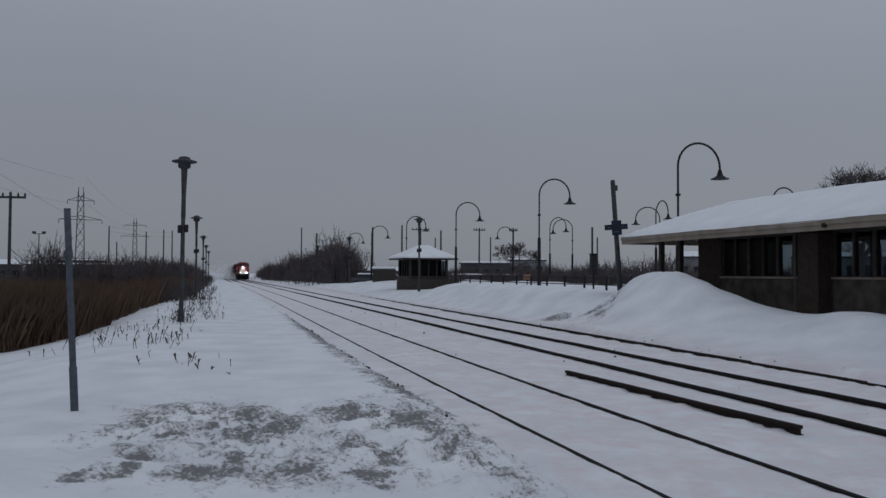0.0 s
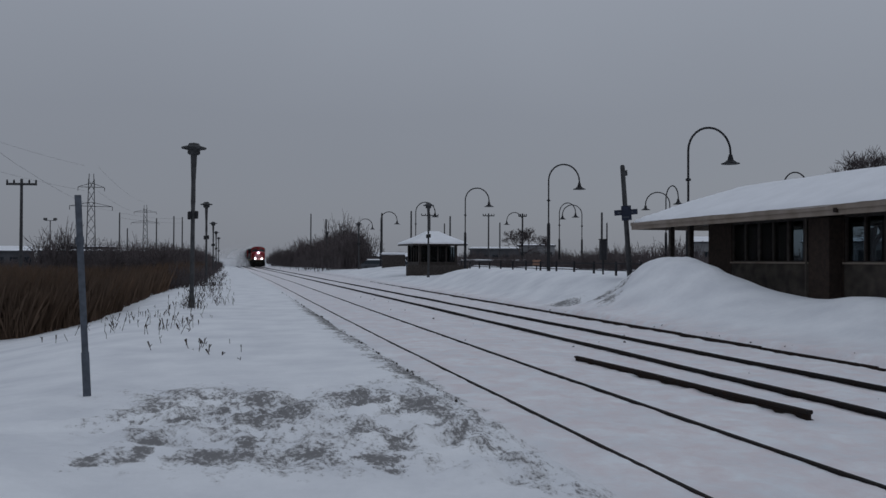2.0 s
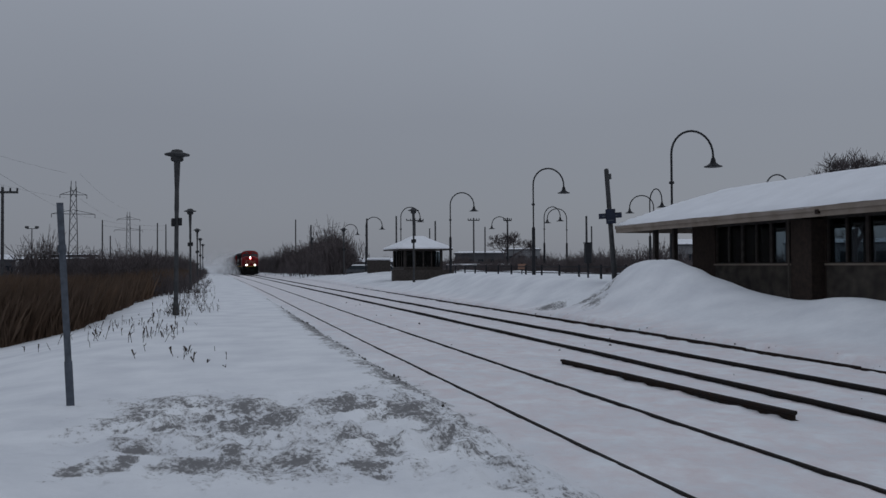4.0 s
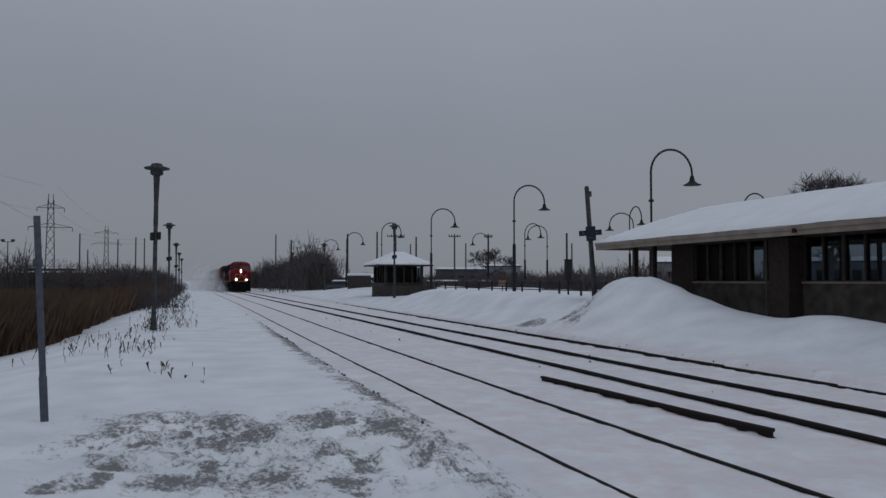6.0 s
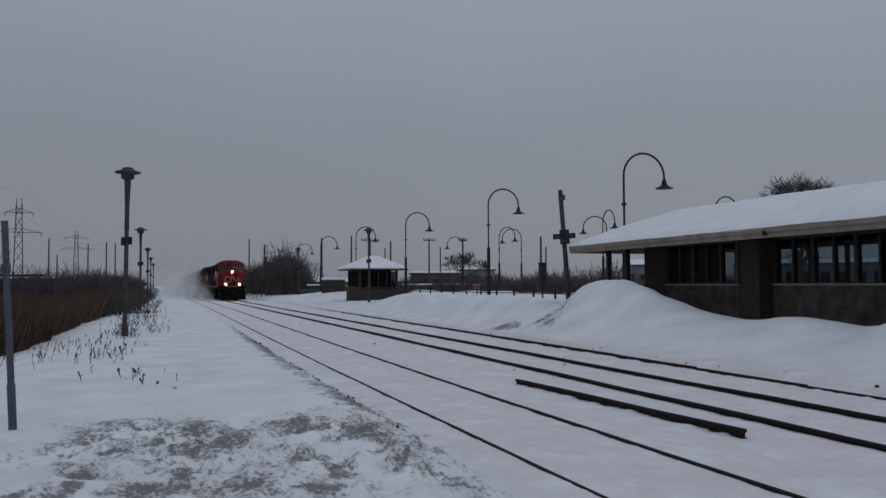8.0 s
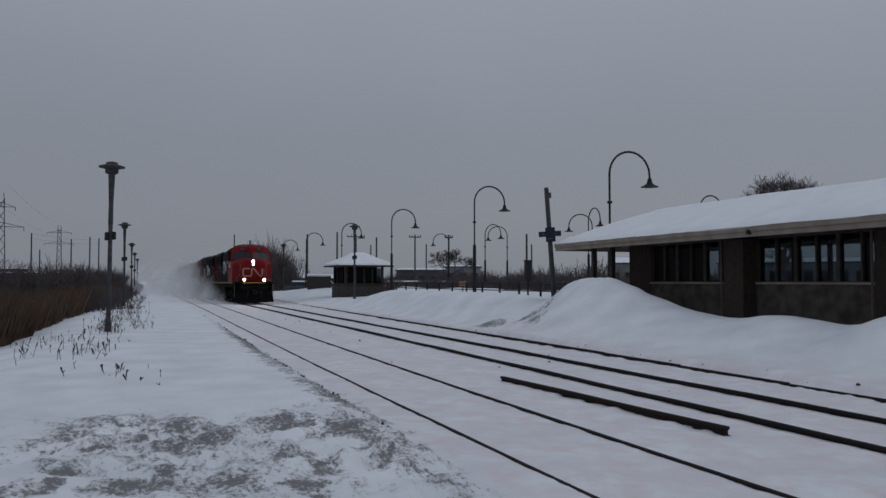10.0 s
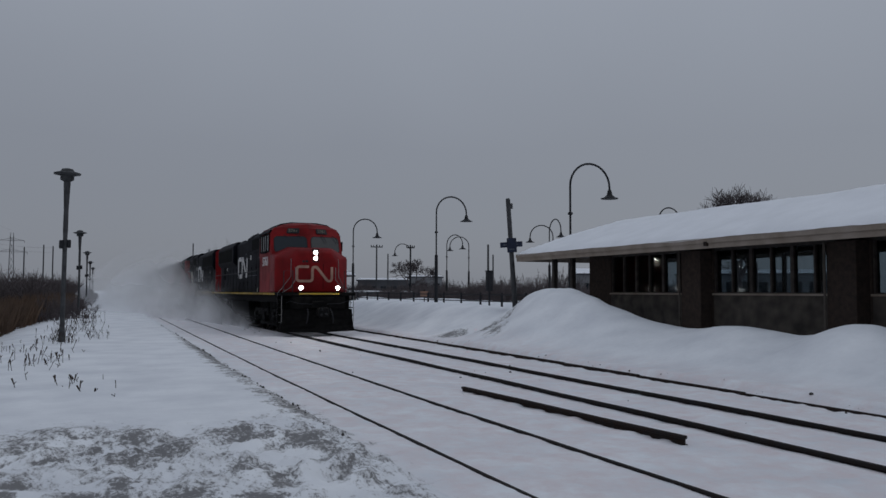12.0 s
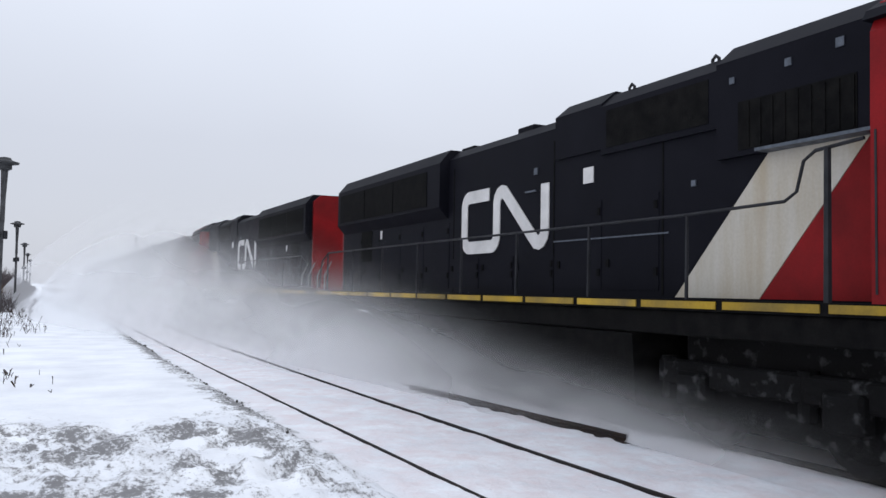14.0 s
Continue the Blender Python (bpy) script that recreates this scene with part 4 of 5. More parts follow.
# ---- station building ----
def build_station():
    st = thing("station_building", "low dark brown station building with snow-covered hipped roof", "building")
    x0, x1, yn, yf = 15.6, 18.4, 3.0, 24.5
    opens = [(19.12, 23.2), (14.02, 18.2), (9.12, 13.1), (4.05, 8.2)]
    opens_back = [(14.2, 23.8), (4.2, 13.6)]
    part("floor_slab", bx(x0 - 0.05, x1 + 0.05, yn, yf, 0.2, 0.62), INSIDE, st)
    for xa, xb, name in ((x0, x0 + 0.22, "wall"), (x1 - 0.22, x1, "wall")):
        last = yf
        for a, b in (opens if xa == x0 else opens_back):
            part(name, bx(xa, xb, b, last, 0.1, 2.98), BRICK, st, "dark brown brick wall")
            part("sill_wall", bx(xa + 0.01, xb - 0.01, a, b, 0.1, 1.62 if xa == x0 else 1.2), STONE, st, "rough stone panel wall under the windows")
            part("lintel", bx(xa + 0.01, xb - 0.01, a, b, 2.88, 2.98), DARK_WOOD, st)
            last = a
        part(name, bx(xa, xb, yn, last, 0.1, 2.98), BRICK, st)
    part("end_wall", bx(x0 + 0.222, x1 - 0.222, yf - 0.22, yf, 0.1, 2.98), BRICK, st)
    part("end_wall", bx(x0 + 0.222, x1 - 0.222, yn, yn + 0.22, 0.1, 2.98), BRICK, st)
    for a, b in ((18.25, 19.06), (13.15, 13.95), (8.25, 9.05), (3.2, 4.0)):
        part("pier", bx(x0 - 0.42, x0 - 0.002, a, b, 0.1, 2.84, bevel=0.015), BRICK, st, "projecting dark brick pier")
        part("downpipe", rod(bmesh.new(), (x0 - 0.46, b + 0.02, 0.2), (x0 - 0.46, b + 0.02, 2.84), 0.03, 0.03, 8), SOFFIT, st)
    for xw in (x0 + 0.11, x1 - 0.11):
        for a, b in (opens if xw < 16 else opens_back):
            low = 1.62 if xw < 16 else 1.2
            win = part("window", bx(xw - 0.06, xw + 0.06, a, b, low, low + 0.06), DARK_WOOD, st, "band of dark framed window panes")
            if xw < 16:
                part("sill", bx(x0 - 0.05, x0 - 0.002, a, b, 1.60, 1.65), FASCIA, win)
            part("window_frame", bx(xw - 0.06, xw + 0.06, a, b, 2.83, 2.88), DARK_WOOD, win)
            n = 6 if b - a < 5 else 7
            for k in range(n + 1):
                y = a + (b - a) * k / n
                wd = 0.03 if k % 2 else 0.055
                part("mullion", bx(xw - 0.07, xw + 0.07, max(a, y - wd), min(b, y + wd), low + 0.06, 2.83), DARK_WOOD, win)
            for k in range(n):
                ya, yb = a + (b - a) * k / n + (0.03 if k % 2 else 0.055), a + (b - a) * (k + 1) / n - (0.055 if k % 2 else 0.03)
                p = part("pane", bx(xw - 0.006, xw + 0.006, ya, yb, low + 0.06, 2.83), WINDOW_GLASS, win)
                p.visible_shadow = False
    # roof: eaves, hipped end, snow on top
    ex0, ex1, ey0, ey1 = 14.2, 19.8, 0.5, 27.3
    part("soffit", bx(ex0 + 0.05, ex1 - 0.05, ey0, ey1 - 0.05, 2.985, 3.02), SOFFIT, st)
    for a, b, c, d in ((ex0, ex0 + 0.05, ey0, ey1), (ex1 - 0.05, ex1, ey0, ey1), (ex0 + 0.05, ex1 - 0.05, ey1 - 0.05, ey1)):
        fb = part("fascia", bx(a, b, c, d, 2.80, 3.06), FASCIA, st, "weathered tan fascia board")
        if a == ex0:
            part("gutter_lip", bx(ex0 - 0.04, ex0, ey0, ey1, 2.935, 3.06), FASCIA, fb)
            for y in (16.74,):
                part("bracket", bx(ex0 - 0.06, ex0 - 0.002, y, y + 0.12, 2.86, 2.97), RUST, fb)
    bm = bmesh.new()
    xm, ya = 17.0, 24.5
    nx, ny = 36, 120
    grid = []
    for j in range(ny + 1):
        y = ey0 + (ey1 + 0.06 - ey0) * j / ny
        row = []
        for i in range(nx + 1):
            x = ex0 - 0.05 + (ex1 + 0.1 - ex0) * i / nx
            d = min(x - ex0 + 0.05, ex1 + 0.05 - x, ey1 + 0.06 - y)
            z = 3.05 + 0.397 * min(d, 2.8) - 0.05 * max(0.0, d - 2.4)
            z += 0.10 * (1 - math.exp(-max(d, 0) / 0.10)) + 0.05 * noise.noise((x * 0.8, y * 0.5, 0)) + 0.012 * noise.noise((x * 4, y * 4, 0))
            row.append(bm.verts.new((x, y, z)))
        grid.append(row)
    for j in range(ny):
        for i in range(nx):
            bm.faces.new((grid[j][i], grid[j][i + 1], grid[j + 1][i + 1], grid[j + 1][i]))
    part("roof_snow", bm, SNOW_CAP, st, "thick smooth snow on the roof", True)
    roof = bmesh.new()
    loft(roof, [[(ex0, ey0, 3.03), (ex1, ey0, 3.03), (ex1, ey1, 3.03), (ex0, ey1, 3.03)], [(xm - 0.1, ey0, 4.1), (xm + 0.1, ey0, 4.1), (xm + 0.1, ya, 4.1), (xm - 0.1, ya, 4.1)]])
    part("roof", roof, DARK_WOOD, st)
    for y in (26.9, 25.6):
        part("canopy_post", bx(15.52, 15.68, y - 0.08, y + 0.08, 0.3, 2.985, bevel=0.01), DARK_WOOD, st)
        part("canopy_post", bx(18.3, 18.46, y - 0.08, y + 0.08, 0.3, 2.985, bevel=0.01), DARK_WOOD, st)


build_station()


# ---- lamps ----
def build_arc_lamp():
    lp = thing("arc_lamp", "tall black curved station lamp with bell shade", "street lamp", "curved station lamps")
    top, r = 7.1, 0.95
    part("base", turned(bmesh.new(), [(0.16, 0), (0.16, 0.5), (0.11, 0.7), (0.095, 3.6), (0.075, 3.7)], 12), BLACK_IRON, lp)
    pts = [(0, 0, 3.6), (0, 0, top - r)] + [(r - r * math.cos(a), 0, top - r + r * math.sin(a)) for a in [math.pi * k / 14 for k in range(1, 15)]] + [(2 * r, 0, top - r - 0.12)]
    part("arm", tube(bmesh.new(), pts, 0.045, 8), BLACK_IRON, lp)
    part("collar", turned(bmesh.new(), [(0.09, 0), (0.11, 0.05), (0.09, 0.1)], 10, (0, 0, top - r - 1.2)), BLACK_IRON, lp)
    part("shade", turned(bmesh.new(), [(0.36, 0), (0.37, 0.025), (0.24, 0.07), (0.12, 0.17), (0.08, 0.34), (0.05, 0.40)], 18, (2 * r, 0, top - r - 0.47)), BLACK_IRON, lp, "black bell-shaped shade")
    return lp


first_arc = build_arc_lamp()
first_arc.matrix_basis = pose(17.5, 28.9, -0.12)
for x, y, turn in [(17.62, 43.9, 0), (17.35, 60.2, 0), (17.1, 76.4, 0), (16.7, 93.0, 0), (16.7, 110.0, 0),
                   ]:
    copy_thing(first_arc, pose(x, y, 0.1, 0, 0, turn))
# the lamps of the car park: bearing, distance, turn of the arm
for deg, dist, turn in [(24.15, 82.0, 160), (22.61, 79.6, -60), (20.06, 94.8, 180), (30.0, 68.0, 160), (29.75, 63.0, -93), (37.1, 54.3, 6)]:
    copy_thing(first_arc, pose(*bearing(deg, dist), 0.05, 0, 0, turn))


def build_cup_lamp():
    lp = thing("platform_lamp", "grey tapered lamp post with flat disc head and loudspeaker", "street lamp", "platform lamp posts")
    part("post", turned(bmesh.new(), [(0.10, 0), (0.10, 0.4), (0.075, 0.6), (0.065, 3.4), (0.075, 3.6), (0.070, 4.2), (0.105, 5.15)], 12), GREY_POLE, lp)
    head = part("lamp_head", turned(bmesh.new(), [(0.14, 5.12), (0.20, 5.16), (0.20, 5.28), (0.39, 5.32), (0.40, 5.36), (0.20, 5.42), (0.16, 5.49), (0.03, 5.52)], 18), GREY_POLE, lp, "flat disc lamp head")
    part("loudspeaker", box(bx(-0.16, -0.05, -0.09, 0.09, 3.02, 3.28, bevel=0.02), 0.05, 0.16, -0.09, 0.09, 3.05, 3.3, 0.02), BLACK_IRON, lp)
    return lp


first_cup = build_cup_lamp()
first_cup.matrix_basis = pose(-1.22, 27.8, -0.06, 0.3, 0.4, 12)
for x, y in [(-1.55, 56.4), (-1.7, 86.0), (-1.9, 115.0), (-2.0, 146.0), (13.6, 56.6), (13.4, 88.0), (13.4, 118.0)]:
    copy_thing(first_cup, pose(x, y, -0.05 if x < 0 else 0.2, 0.4, -0.4, 20))


def build_signpost():
    sp = thing("station_signpost", "leaning old wooden pole with dark blue station signs", "signpost")
    part("pole", turned(bmesh.new(), [(0.11, 0), (0.09, 2.5), (0.085, 4.9), (0.06, 4.95)], 10), GREY_POLE, sp)
    part("pole_bracket", bx(0.06, 0.16, -0.04, 0.04, 4.55, 4.75), GREY_POLE, sp)
    a = part("sign_board", bx(-0.42, 0.42, -0.13, -0.095, 3.10, 3.30, bevel=0.01), SIGN_BLUE, sp, "dark blue name board")
    part("bar", bx(-0.3, 0.25, -0.136, -0.131, 3.17, 3.22), GALVANISED, a)
    b = part("sign_board", bx(-0.17, 0.19, -0.175, -0.14, 2.90, 3.44, bevel=0.01), SIGN_BLUE, sp)
    part("bar", bx(-0.1, 0.1, -0.181, -0.176, 3.0, 3.04), GALVANISED, b)
    part("bracket", bx(-0.09, 0.09, -0.095, 0.095, 3.15, 3.22), BLACK_IRON, sp)
    sp.matrix_basis = pose(14.25, 27.4, 0.25, 0, -3.8, -20)


build_signpost()


def build_marker_post():
    mp = thing("marker_post", "galvanised steel marker post standing in the snow", "post")
    bm = bmesh.new()
    prism(bm, [(-0.036, 0.0), (-0.036, 0.04), (-0.028, 0.04), (-0.028, 0.009), (0.028, 0.009), (0.028, 0.04), (0.036, 0.04), (0.036, 0.0)], "z", 0.0, 2.43)
    post = part("channel", bm, GALVANISED, mp)
    part("sleeve", bx(-0.043, 0.043, -0.008, 0.05, -0.15, 0.62, bevel=0.004), GALVANISED, mp)
    part("clamp", bx(-0.05, 0.044, -0.015, 0.055, 1.86, 1.95), GALVANISED, mp)
    part("bolt", rod(bmesh.new(), (0, -0.02, 1.9), (0, -0.045, 1.9), 0.012, 0.012, 6), GALVANISED, mp)
    mp.matrix_basis = pose(-1.58, 10.16, -0.02, 0.3, -2.9, 10)


build_marker_post()

# a spare rail lying between the tracks
spare = thing("spare_rail", "rusty loose rail lying on the snow between the tracks", "rail")
part("rail_length", rail_profile(bmesh.new(), [(5.75, 13.06, 0.04), (5.9, 11.0, 0.045), (6.02, 9.2, 0.04), (6.12, 7.65, 0.05)], 0.036, 0.13), RUST, spare)


# ---- half-buried timber along the far side of the main track ----
def build_edging():
    ed = thing("edge_timber", "dark half-buried timber edging along the track", "timber edging")
    y = 5.0
    while y < 62:
        ln = 3.0
        z = 0.012 + 0.03 * noise.noise((y, 0, 3)) - 0.045 * (1 - smoothstep(5, 17, y))
        o = part("timber", bx(10.09, 10.15, 0.0, ln - 0.03, -0.2, 0.0, bevel=0.012), RUST, ed)
        o.matrix_basis = pose(0.04 * noise.noise((y * 0.7, 1, 0)) + 0.006 * (y - 20), y, z, 0.2 * noise.noise((y, 5, 0)), 0, 0.3 * noise.noise((y, 9, 0)))
        y += ln


build_edging()


# ---- waiting shelter, fence and platform things ----
def build_shelter():
    sh = thing("waiting_shelter", "small dark waiting shelter with snowy pyramid roof", "shelter")
    w = 1.75
    part("base_wall", bx(-w, w, -w, w, -0.5, 0.95, bevel=0.02), DARK_WOOD, sh)
    part("back_wall", bx(-w + 0.3, w - 0.3, w - 0.5, w - 0.35, 0.95, 2.3), DARK_WOOD, sh)
    part("inner_wall", bx(w - 0.5, w - 0.35, -w + 0.9, w - 0.5, 0.95, 2.3), DARK_WOOD, sh)
    for sx in (-1, 1):
        for sy in (-1, 1):
            part("corner_post", bx(sx * (w - 0.1) - 0.1, sx * (w - 0.1) + 0.1, sy * (w - 0.1) - 0.1, sy * (w - 0.1) + 0.1, 0.952, 2.3), DARK_WOOD, sh)
    for k in range(4):
        m = Matrix.Rotation(radians(90 * k), 4, "Z")
        bm = bx(-w + 0.2, w - 0.2, -w + 0.08, -w + 0.10, 0.955, 2.2)
        bmesh.ops.transform(bm, matrix=m, verts=bm.verts)
        part("pane", bm, WINDOW_GLASS, sh)
        for x in (-0.75, 0.0, 0.75):
            bm = bx(x - 0.05, x + 0.05, -w + 0.04, -w + 0.14, 0.952, 2.2)
            bmesh.ops.transform(bm, matrix=m, verts=bm.verts)
            part("mullion", bm, DARK_WOOD, sh)
    part("low_wall", bx(-2.9, 2.6, -2.3, -1.78, -0.5, 0.72, bevel=0.02), DARK_WOOD, sh)
    part("eave", bx(-2.45, 2.45, -2.45, 2.45, 2.3, 2.42), DARK_WOOD, sh)
    bm = bmesh.new()
    e = 2.48
    loft(bm, [[(-e, -e, 2.42), (e, -e, 2.42), (e, e, 2.42), (-e, e, 2.42)], [(-e + 0.05, -e + 0.05, 2.55), (e - 0.05, -e + 0.05, 2.55), (e - 0.05, e - 0.05, 2.55), (-e + 0.05, e - 0.05, 2.55)],
              [(-1.2, -1.2, 3.1), (1.2, -1.2, 3.1), (1.2, 1.2, 3.1), (-1.2, 1.2, 3.1)], [(-0.45, -0.45, 3.5), (0.45, -0.45, 3.5), (0.45, 0.45, 3.5), (-0.45, 0.45, 3.5)]])
    part("roof_snow", bm, SNOW_CAP, sh, "white snow on the pyramid roof")
    sh.matrix_basis = pose(15.55, 63.5, 0.6, 0, 0, 4) @ Matrix.Diagonal((0.9, 0.9, 0.96, 1))


build_shelter()

bin_box = thing("grit_bin", "low dark timber grit bin capped with snow", "grit bin")
part("box", bx(-1.15, 1.15, -0.5, 0.5, -0.6, 1.25, bevel=0.03), DARK_WOOD, bin_box)
part("lid_snow", bx(-1.2, 1.2, -0.55, 0.55, 1.25, 1.5, bevel=0.1), SNOW_CAP, bin_box)
bin_box.matrix_basis = pose(15.65, 80.0, 0.9, 0, 0, -10)


def build_fence():
    fe = thing("platform_fence", "long black iron railing behind the snowbank", "fence")
    y0, y1, x = 30.0, 96.0, 20.6
    for z in (1.12, 1.5):
        part("rail", bx(x - 0.03, x + 0.03, y0, y1, z - 0.03, z + 0.03), BLACK_IRON, fe)
    bm_post = mesh_of("post", bx(-0.05, 0.05, -0.05, 0.05, 0.1, 1.62), BLACK_IRON)
    y = y0
    while y <= y1:
        o = new("post", bm_post)
        o.parent, o.location = fe, (x, y, 0)
        y += 2.85


build_fence()


def build_control_box():
    cb = thing("signal_box_post", "slim black equipment box on a post", "equipment box")
    part("post", rod(bmesh.new(), (0, 0, -0.4), (0, 0, 1.2), 0.05, 0.05, 8), BLACK_IRON, cb)
    part("box", bx(-0.15, 0.15, -0.15, 0.15, 0.95, 1.95, bevel=0.03), BLACK_IRON, cb)
    part("lid", bx(-0.17, 0.17, -0.17, 0.17, 1.95, 2.0), BLACK_IRON, cb)
    cb.matrix_basis = pose(18.0, 37.6, 0.75)


build_control_box()


# ---- poles, pylons and wires ----
def plain_pole(x, y, h, r=0.14, arm=0.0, label="bare grey utility pole"):
    p = thing("utility_pole", label, "utility pole", "utility poles")
    part("pole", turned(bmesh.new(), [(r, 0), (r * 0.75, h), (r * 0.5, h + 0.05)], 8), GREY_POLE, p)
    if arm:
        a = part("crossarm", bx(-arm, arm, -0.07, 0.07, h - 0.45, h - 0.28), GREY_POLE, p)
        for s in (-0.95, -0.5, 0.5, 0.95):
            part("insulator", turned(bmesh.new(), [(0.06, 0), (0.08, 0.1), (0.05, 0.25)], 6, (s * arm, 0, h - 0.28)), BLACK_IRON, a)
    p.matrix_basis = pose(x, y, -0.6, 0, 0, -8)
    return p


def ruler_bearing(px):
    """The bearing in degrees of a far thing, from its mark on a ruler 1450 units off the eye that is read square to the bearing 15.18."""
    return 15.18 + math.degrees(math.atan((px - 784) / 1450.0))


for px, top, d, arm in [(16, 345, 70, 1.1), (62, 470, 110, 0), (192, 404, 170, 0), (206, 432, 190, 0), (258, 414, 185, 0), (289, 410, 180, 0), (304, 412, 190, 0),
                        (533, 405, 180, 0), (560, 415, 130, 0), (659, 404, 120, 0), (711, 400, 130, 0), (744, 404, 150, 1.6), (770, 422, 170, 0), (780, 409, 130, 0), (848, 404, 140, 1.0),
                        (868, 420, 160, 0), (908, 404, 120, 0.6), (1048, 402, 100, 0), (1057, 420, 140, 0), (1175, 425, 110, 0)]:
    x, y = bearing(ruler_bearing(px), d)
    depth = d * math.cos(radians(ruler_bearing(px) - 15.18))
    plain_pole(x, y, 2.28 + (486 - top) / 1450 * depth, 0.16 if d > 90 else 0.14, arm)


def lattice_pylon(px, top, d, arms):
    py = thing("power_pylon", "grey lattice steel power pylon far off", "pylon", "power pylons")
    h = 2.3 + (486 - top) / 1450 * d * math.cos(radians(ruler_bearing(px) - 15.18))
    w0, w1 = 1.0, 0.62

    def half(z):
        return w0 + (w1 - w0) * min(1, z / (h * 0.75))
    bm = bmesh.new()
    for sx in (-1, 1):
        for sy in (-1, 1):
            rod(bm, (sx * w0, sy * w0, 0), (sx * w1, sy * w1, h * 0.75), 0.13, 0.11, 4)
            rod(bm, (sx * w1, sy * w1, h * 0.75), (sx * w1 * 0.7, sy * w1 * 0.7, h), 0.11, 0.09, 4)
    part("legs", bm, GREY_POLE, py)
    bm = bmesh.new()
    z = 0.0
    while z < h - 2:
        z2 = z + 2.4
        a, b = half(z), half(z2)
        for s in (-1, 1):
            rod(bm, (-a, s * a, z), (b, s * b, z2), 0.05, 0.05, 4)
            rod(bm, (a, s * a, z), (-b, s * b, z2), 0.05, 0.05, 4)
            rod(bm, (s * a, -a, z), (s * b, b, z2), 0.05, 0.05, 4)
        z = z2
    part("bracing", bm, GREY_POLE, py)
    for za, wa in arms:
        bm = bmesh.new()
        zz = h * za
        for s in (-1, 1):
            rod(bm, (0, 0, zz + 0.9), (s * wa, 0, zz), 0.08, 0.06, 4)
            rod(bm, (0, 0, zz), (s * wa, 0, zz), 0.09, 0.07, 4)
            rod(bm, (s * wa, 0, zz), (s * wa, 0, zz - 0.8), 0.07, 0.07, 5)
        part("crossarm", bm, GREY_POLE, py)
    x, y = bearing(ruler_bearing(px), d)
    py.matrix_basis = pose(x, y, -0.6, 0, 0, 8)


lattice_pylon(141, 335, 190, [(0.66, 4.2), (0.86, 2.6)])
lattice_pylon(238, 390, 330, [(0.7, 5.0), (0.88, 4.0)])


def flood_light(px, top, d):
    fl = thing("floodlight_mast", "slim mast with two floodlights far off", "light mast")
    h = 2.3 + (486 - top) / 1450 * d
    part("mast", rod(bmesh.new(), (0, 0, 0), (0, 0, h), 0.12, 0.09, 6), GREY_POLE, fl)
    part("crossbar", bx(-0.9, 0.9, -0.06, 0.06, h - 0.1, h), GREY_POLE, fl)
    for s in (-0.8, 0.8):
        part("lamp", bx(s - 0.3, s + 0.3, -0.2, 0.2, h, h + 0.4, bevel=0.05), GREY_POLE, fl)
    fl.matrix_basis = pose(*bearing(ruler_bearing(px), d), -0.6)


flood_light(68, 425, 160)


def build_wires():
    wi = thing("overhead_wires", "thin sagging overhead power wires", "wires")
    for px0, z0, d0, px1, z1, d1 in [(-120, 9.0, 45, 16, 8.6, 70), (16, 8.6, 70, 192, 11.0, 170), (-300, 22, 120, 128, 21.5, 190), (-300, 17.5, 120, 128, 16.2, 190), (152, 21.5, 190, 238, 23, 330), (152, 16.2, 190, 238, 19, 330),
                                     (192, 10.6, 170, 258, 10.4, 185), (258, 10.4, 185, 304, 10.6, 190), (192, 9.6, 170, 304, 9.6, 190)]:
        a, b = bearing(ruler_bearing(px0), d0), bearing(ruler_bearing(px1), d1)
        pts = []
        for k in range(13):
            s = k / 12
            pts.append((a[0] + (b[0] - a[0]) * s, a[1] + (b[1] - a[1]) * s, z0 + (z1 - z0) * s - 4 * s * (1 - s) * 0.01 * math.dist(a, b)))
        part("wire", tube(bmesh.new(), pts, 0.009 if d0 < 100 else 0.016, 4), BLACK_IRON, wi)


build_wires()


# ---- far buildings ----
def far_building(px0, px1, d, h, label, mat, snow=0.5, windows=0, roof_h=0.8):
    fb = thing("far_building", label, "building", "far buildings")
    a, b = Vector(bearing(ruler_bearing(px0), d)), Vector(bearing(ruler_bearing(px1), d))
    w = (b - a).length
    part("wall", bx(0, w, 0, 14, 0, h), mat, fb)
    part("roof", bx(-0.3, w + 0.3, -0.3, 14.3, h, h + 0.25), CLAD_DARK, fb)
    bm = bmesh.new()
    loft(bm, [[(-0.35, -0.35, h + 0.25), (w + 0.35, -0.35, h + 0.25), (w + 0.35, 14.35, h + 0.25), (-0.35, 14.35, h + 0.25)], [(0.5, 2.5, h + 0.25 + roof_h), (w - 0.5, 2.5, h + 0.25 + roof_h), (w - 0.5, 11, h + 0.25 + roof_h), (0.5, 11, h + 0.25 + roof_h)]])
    part("roof_snow", bm, SNOW_CAP, fb)
    for k in range(windows):
        x = (k + 0.5) * w / windows
        part("window", bx(x - 0.28 * w / windows, x + 0.28 * w / windows, -0.06, 0.04, h * 0.35, h * 0.75), CAB_GLASS, fb)
    ang = math.degrees(math.atan2(b.y - a.y, b.x - a.x))
    fb.matrix_basis = pose(a.x, a.y, -0.5, 0, 0, ang)


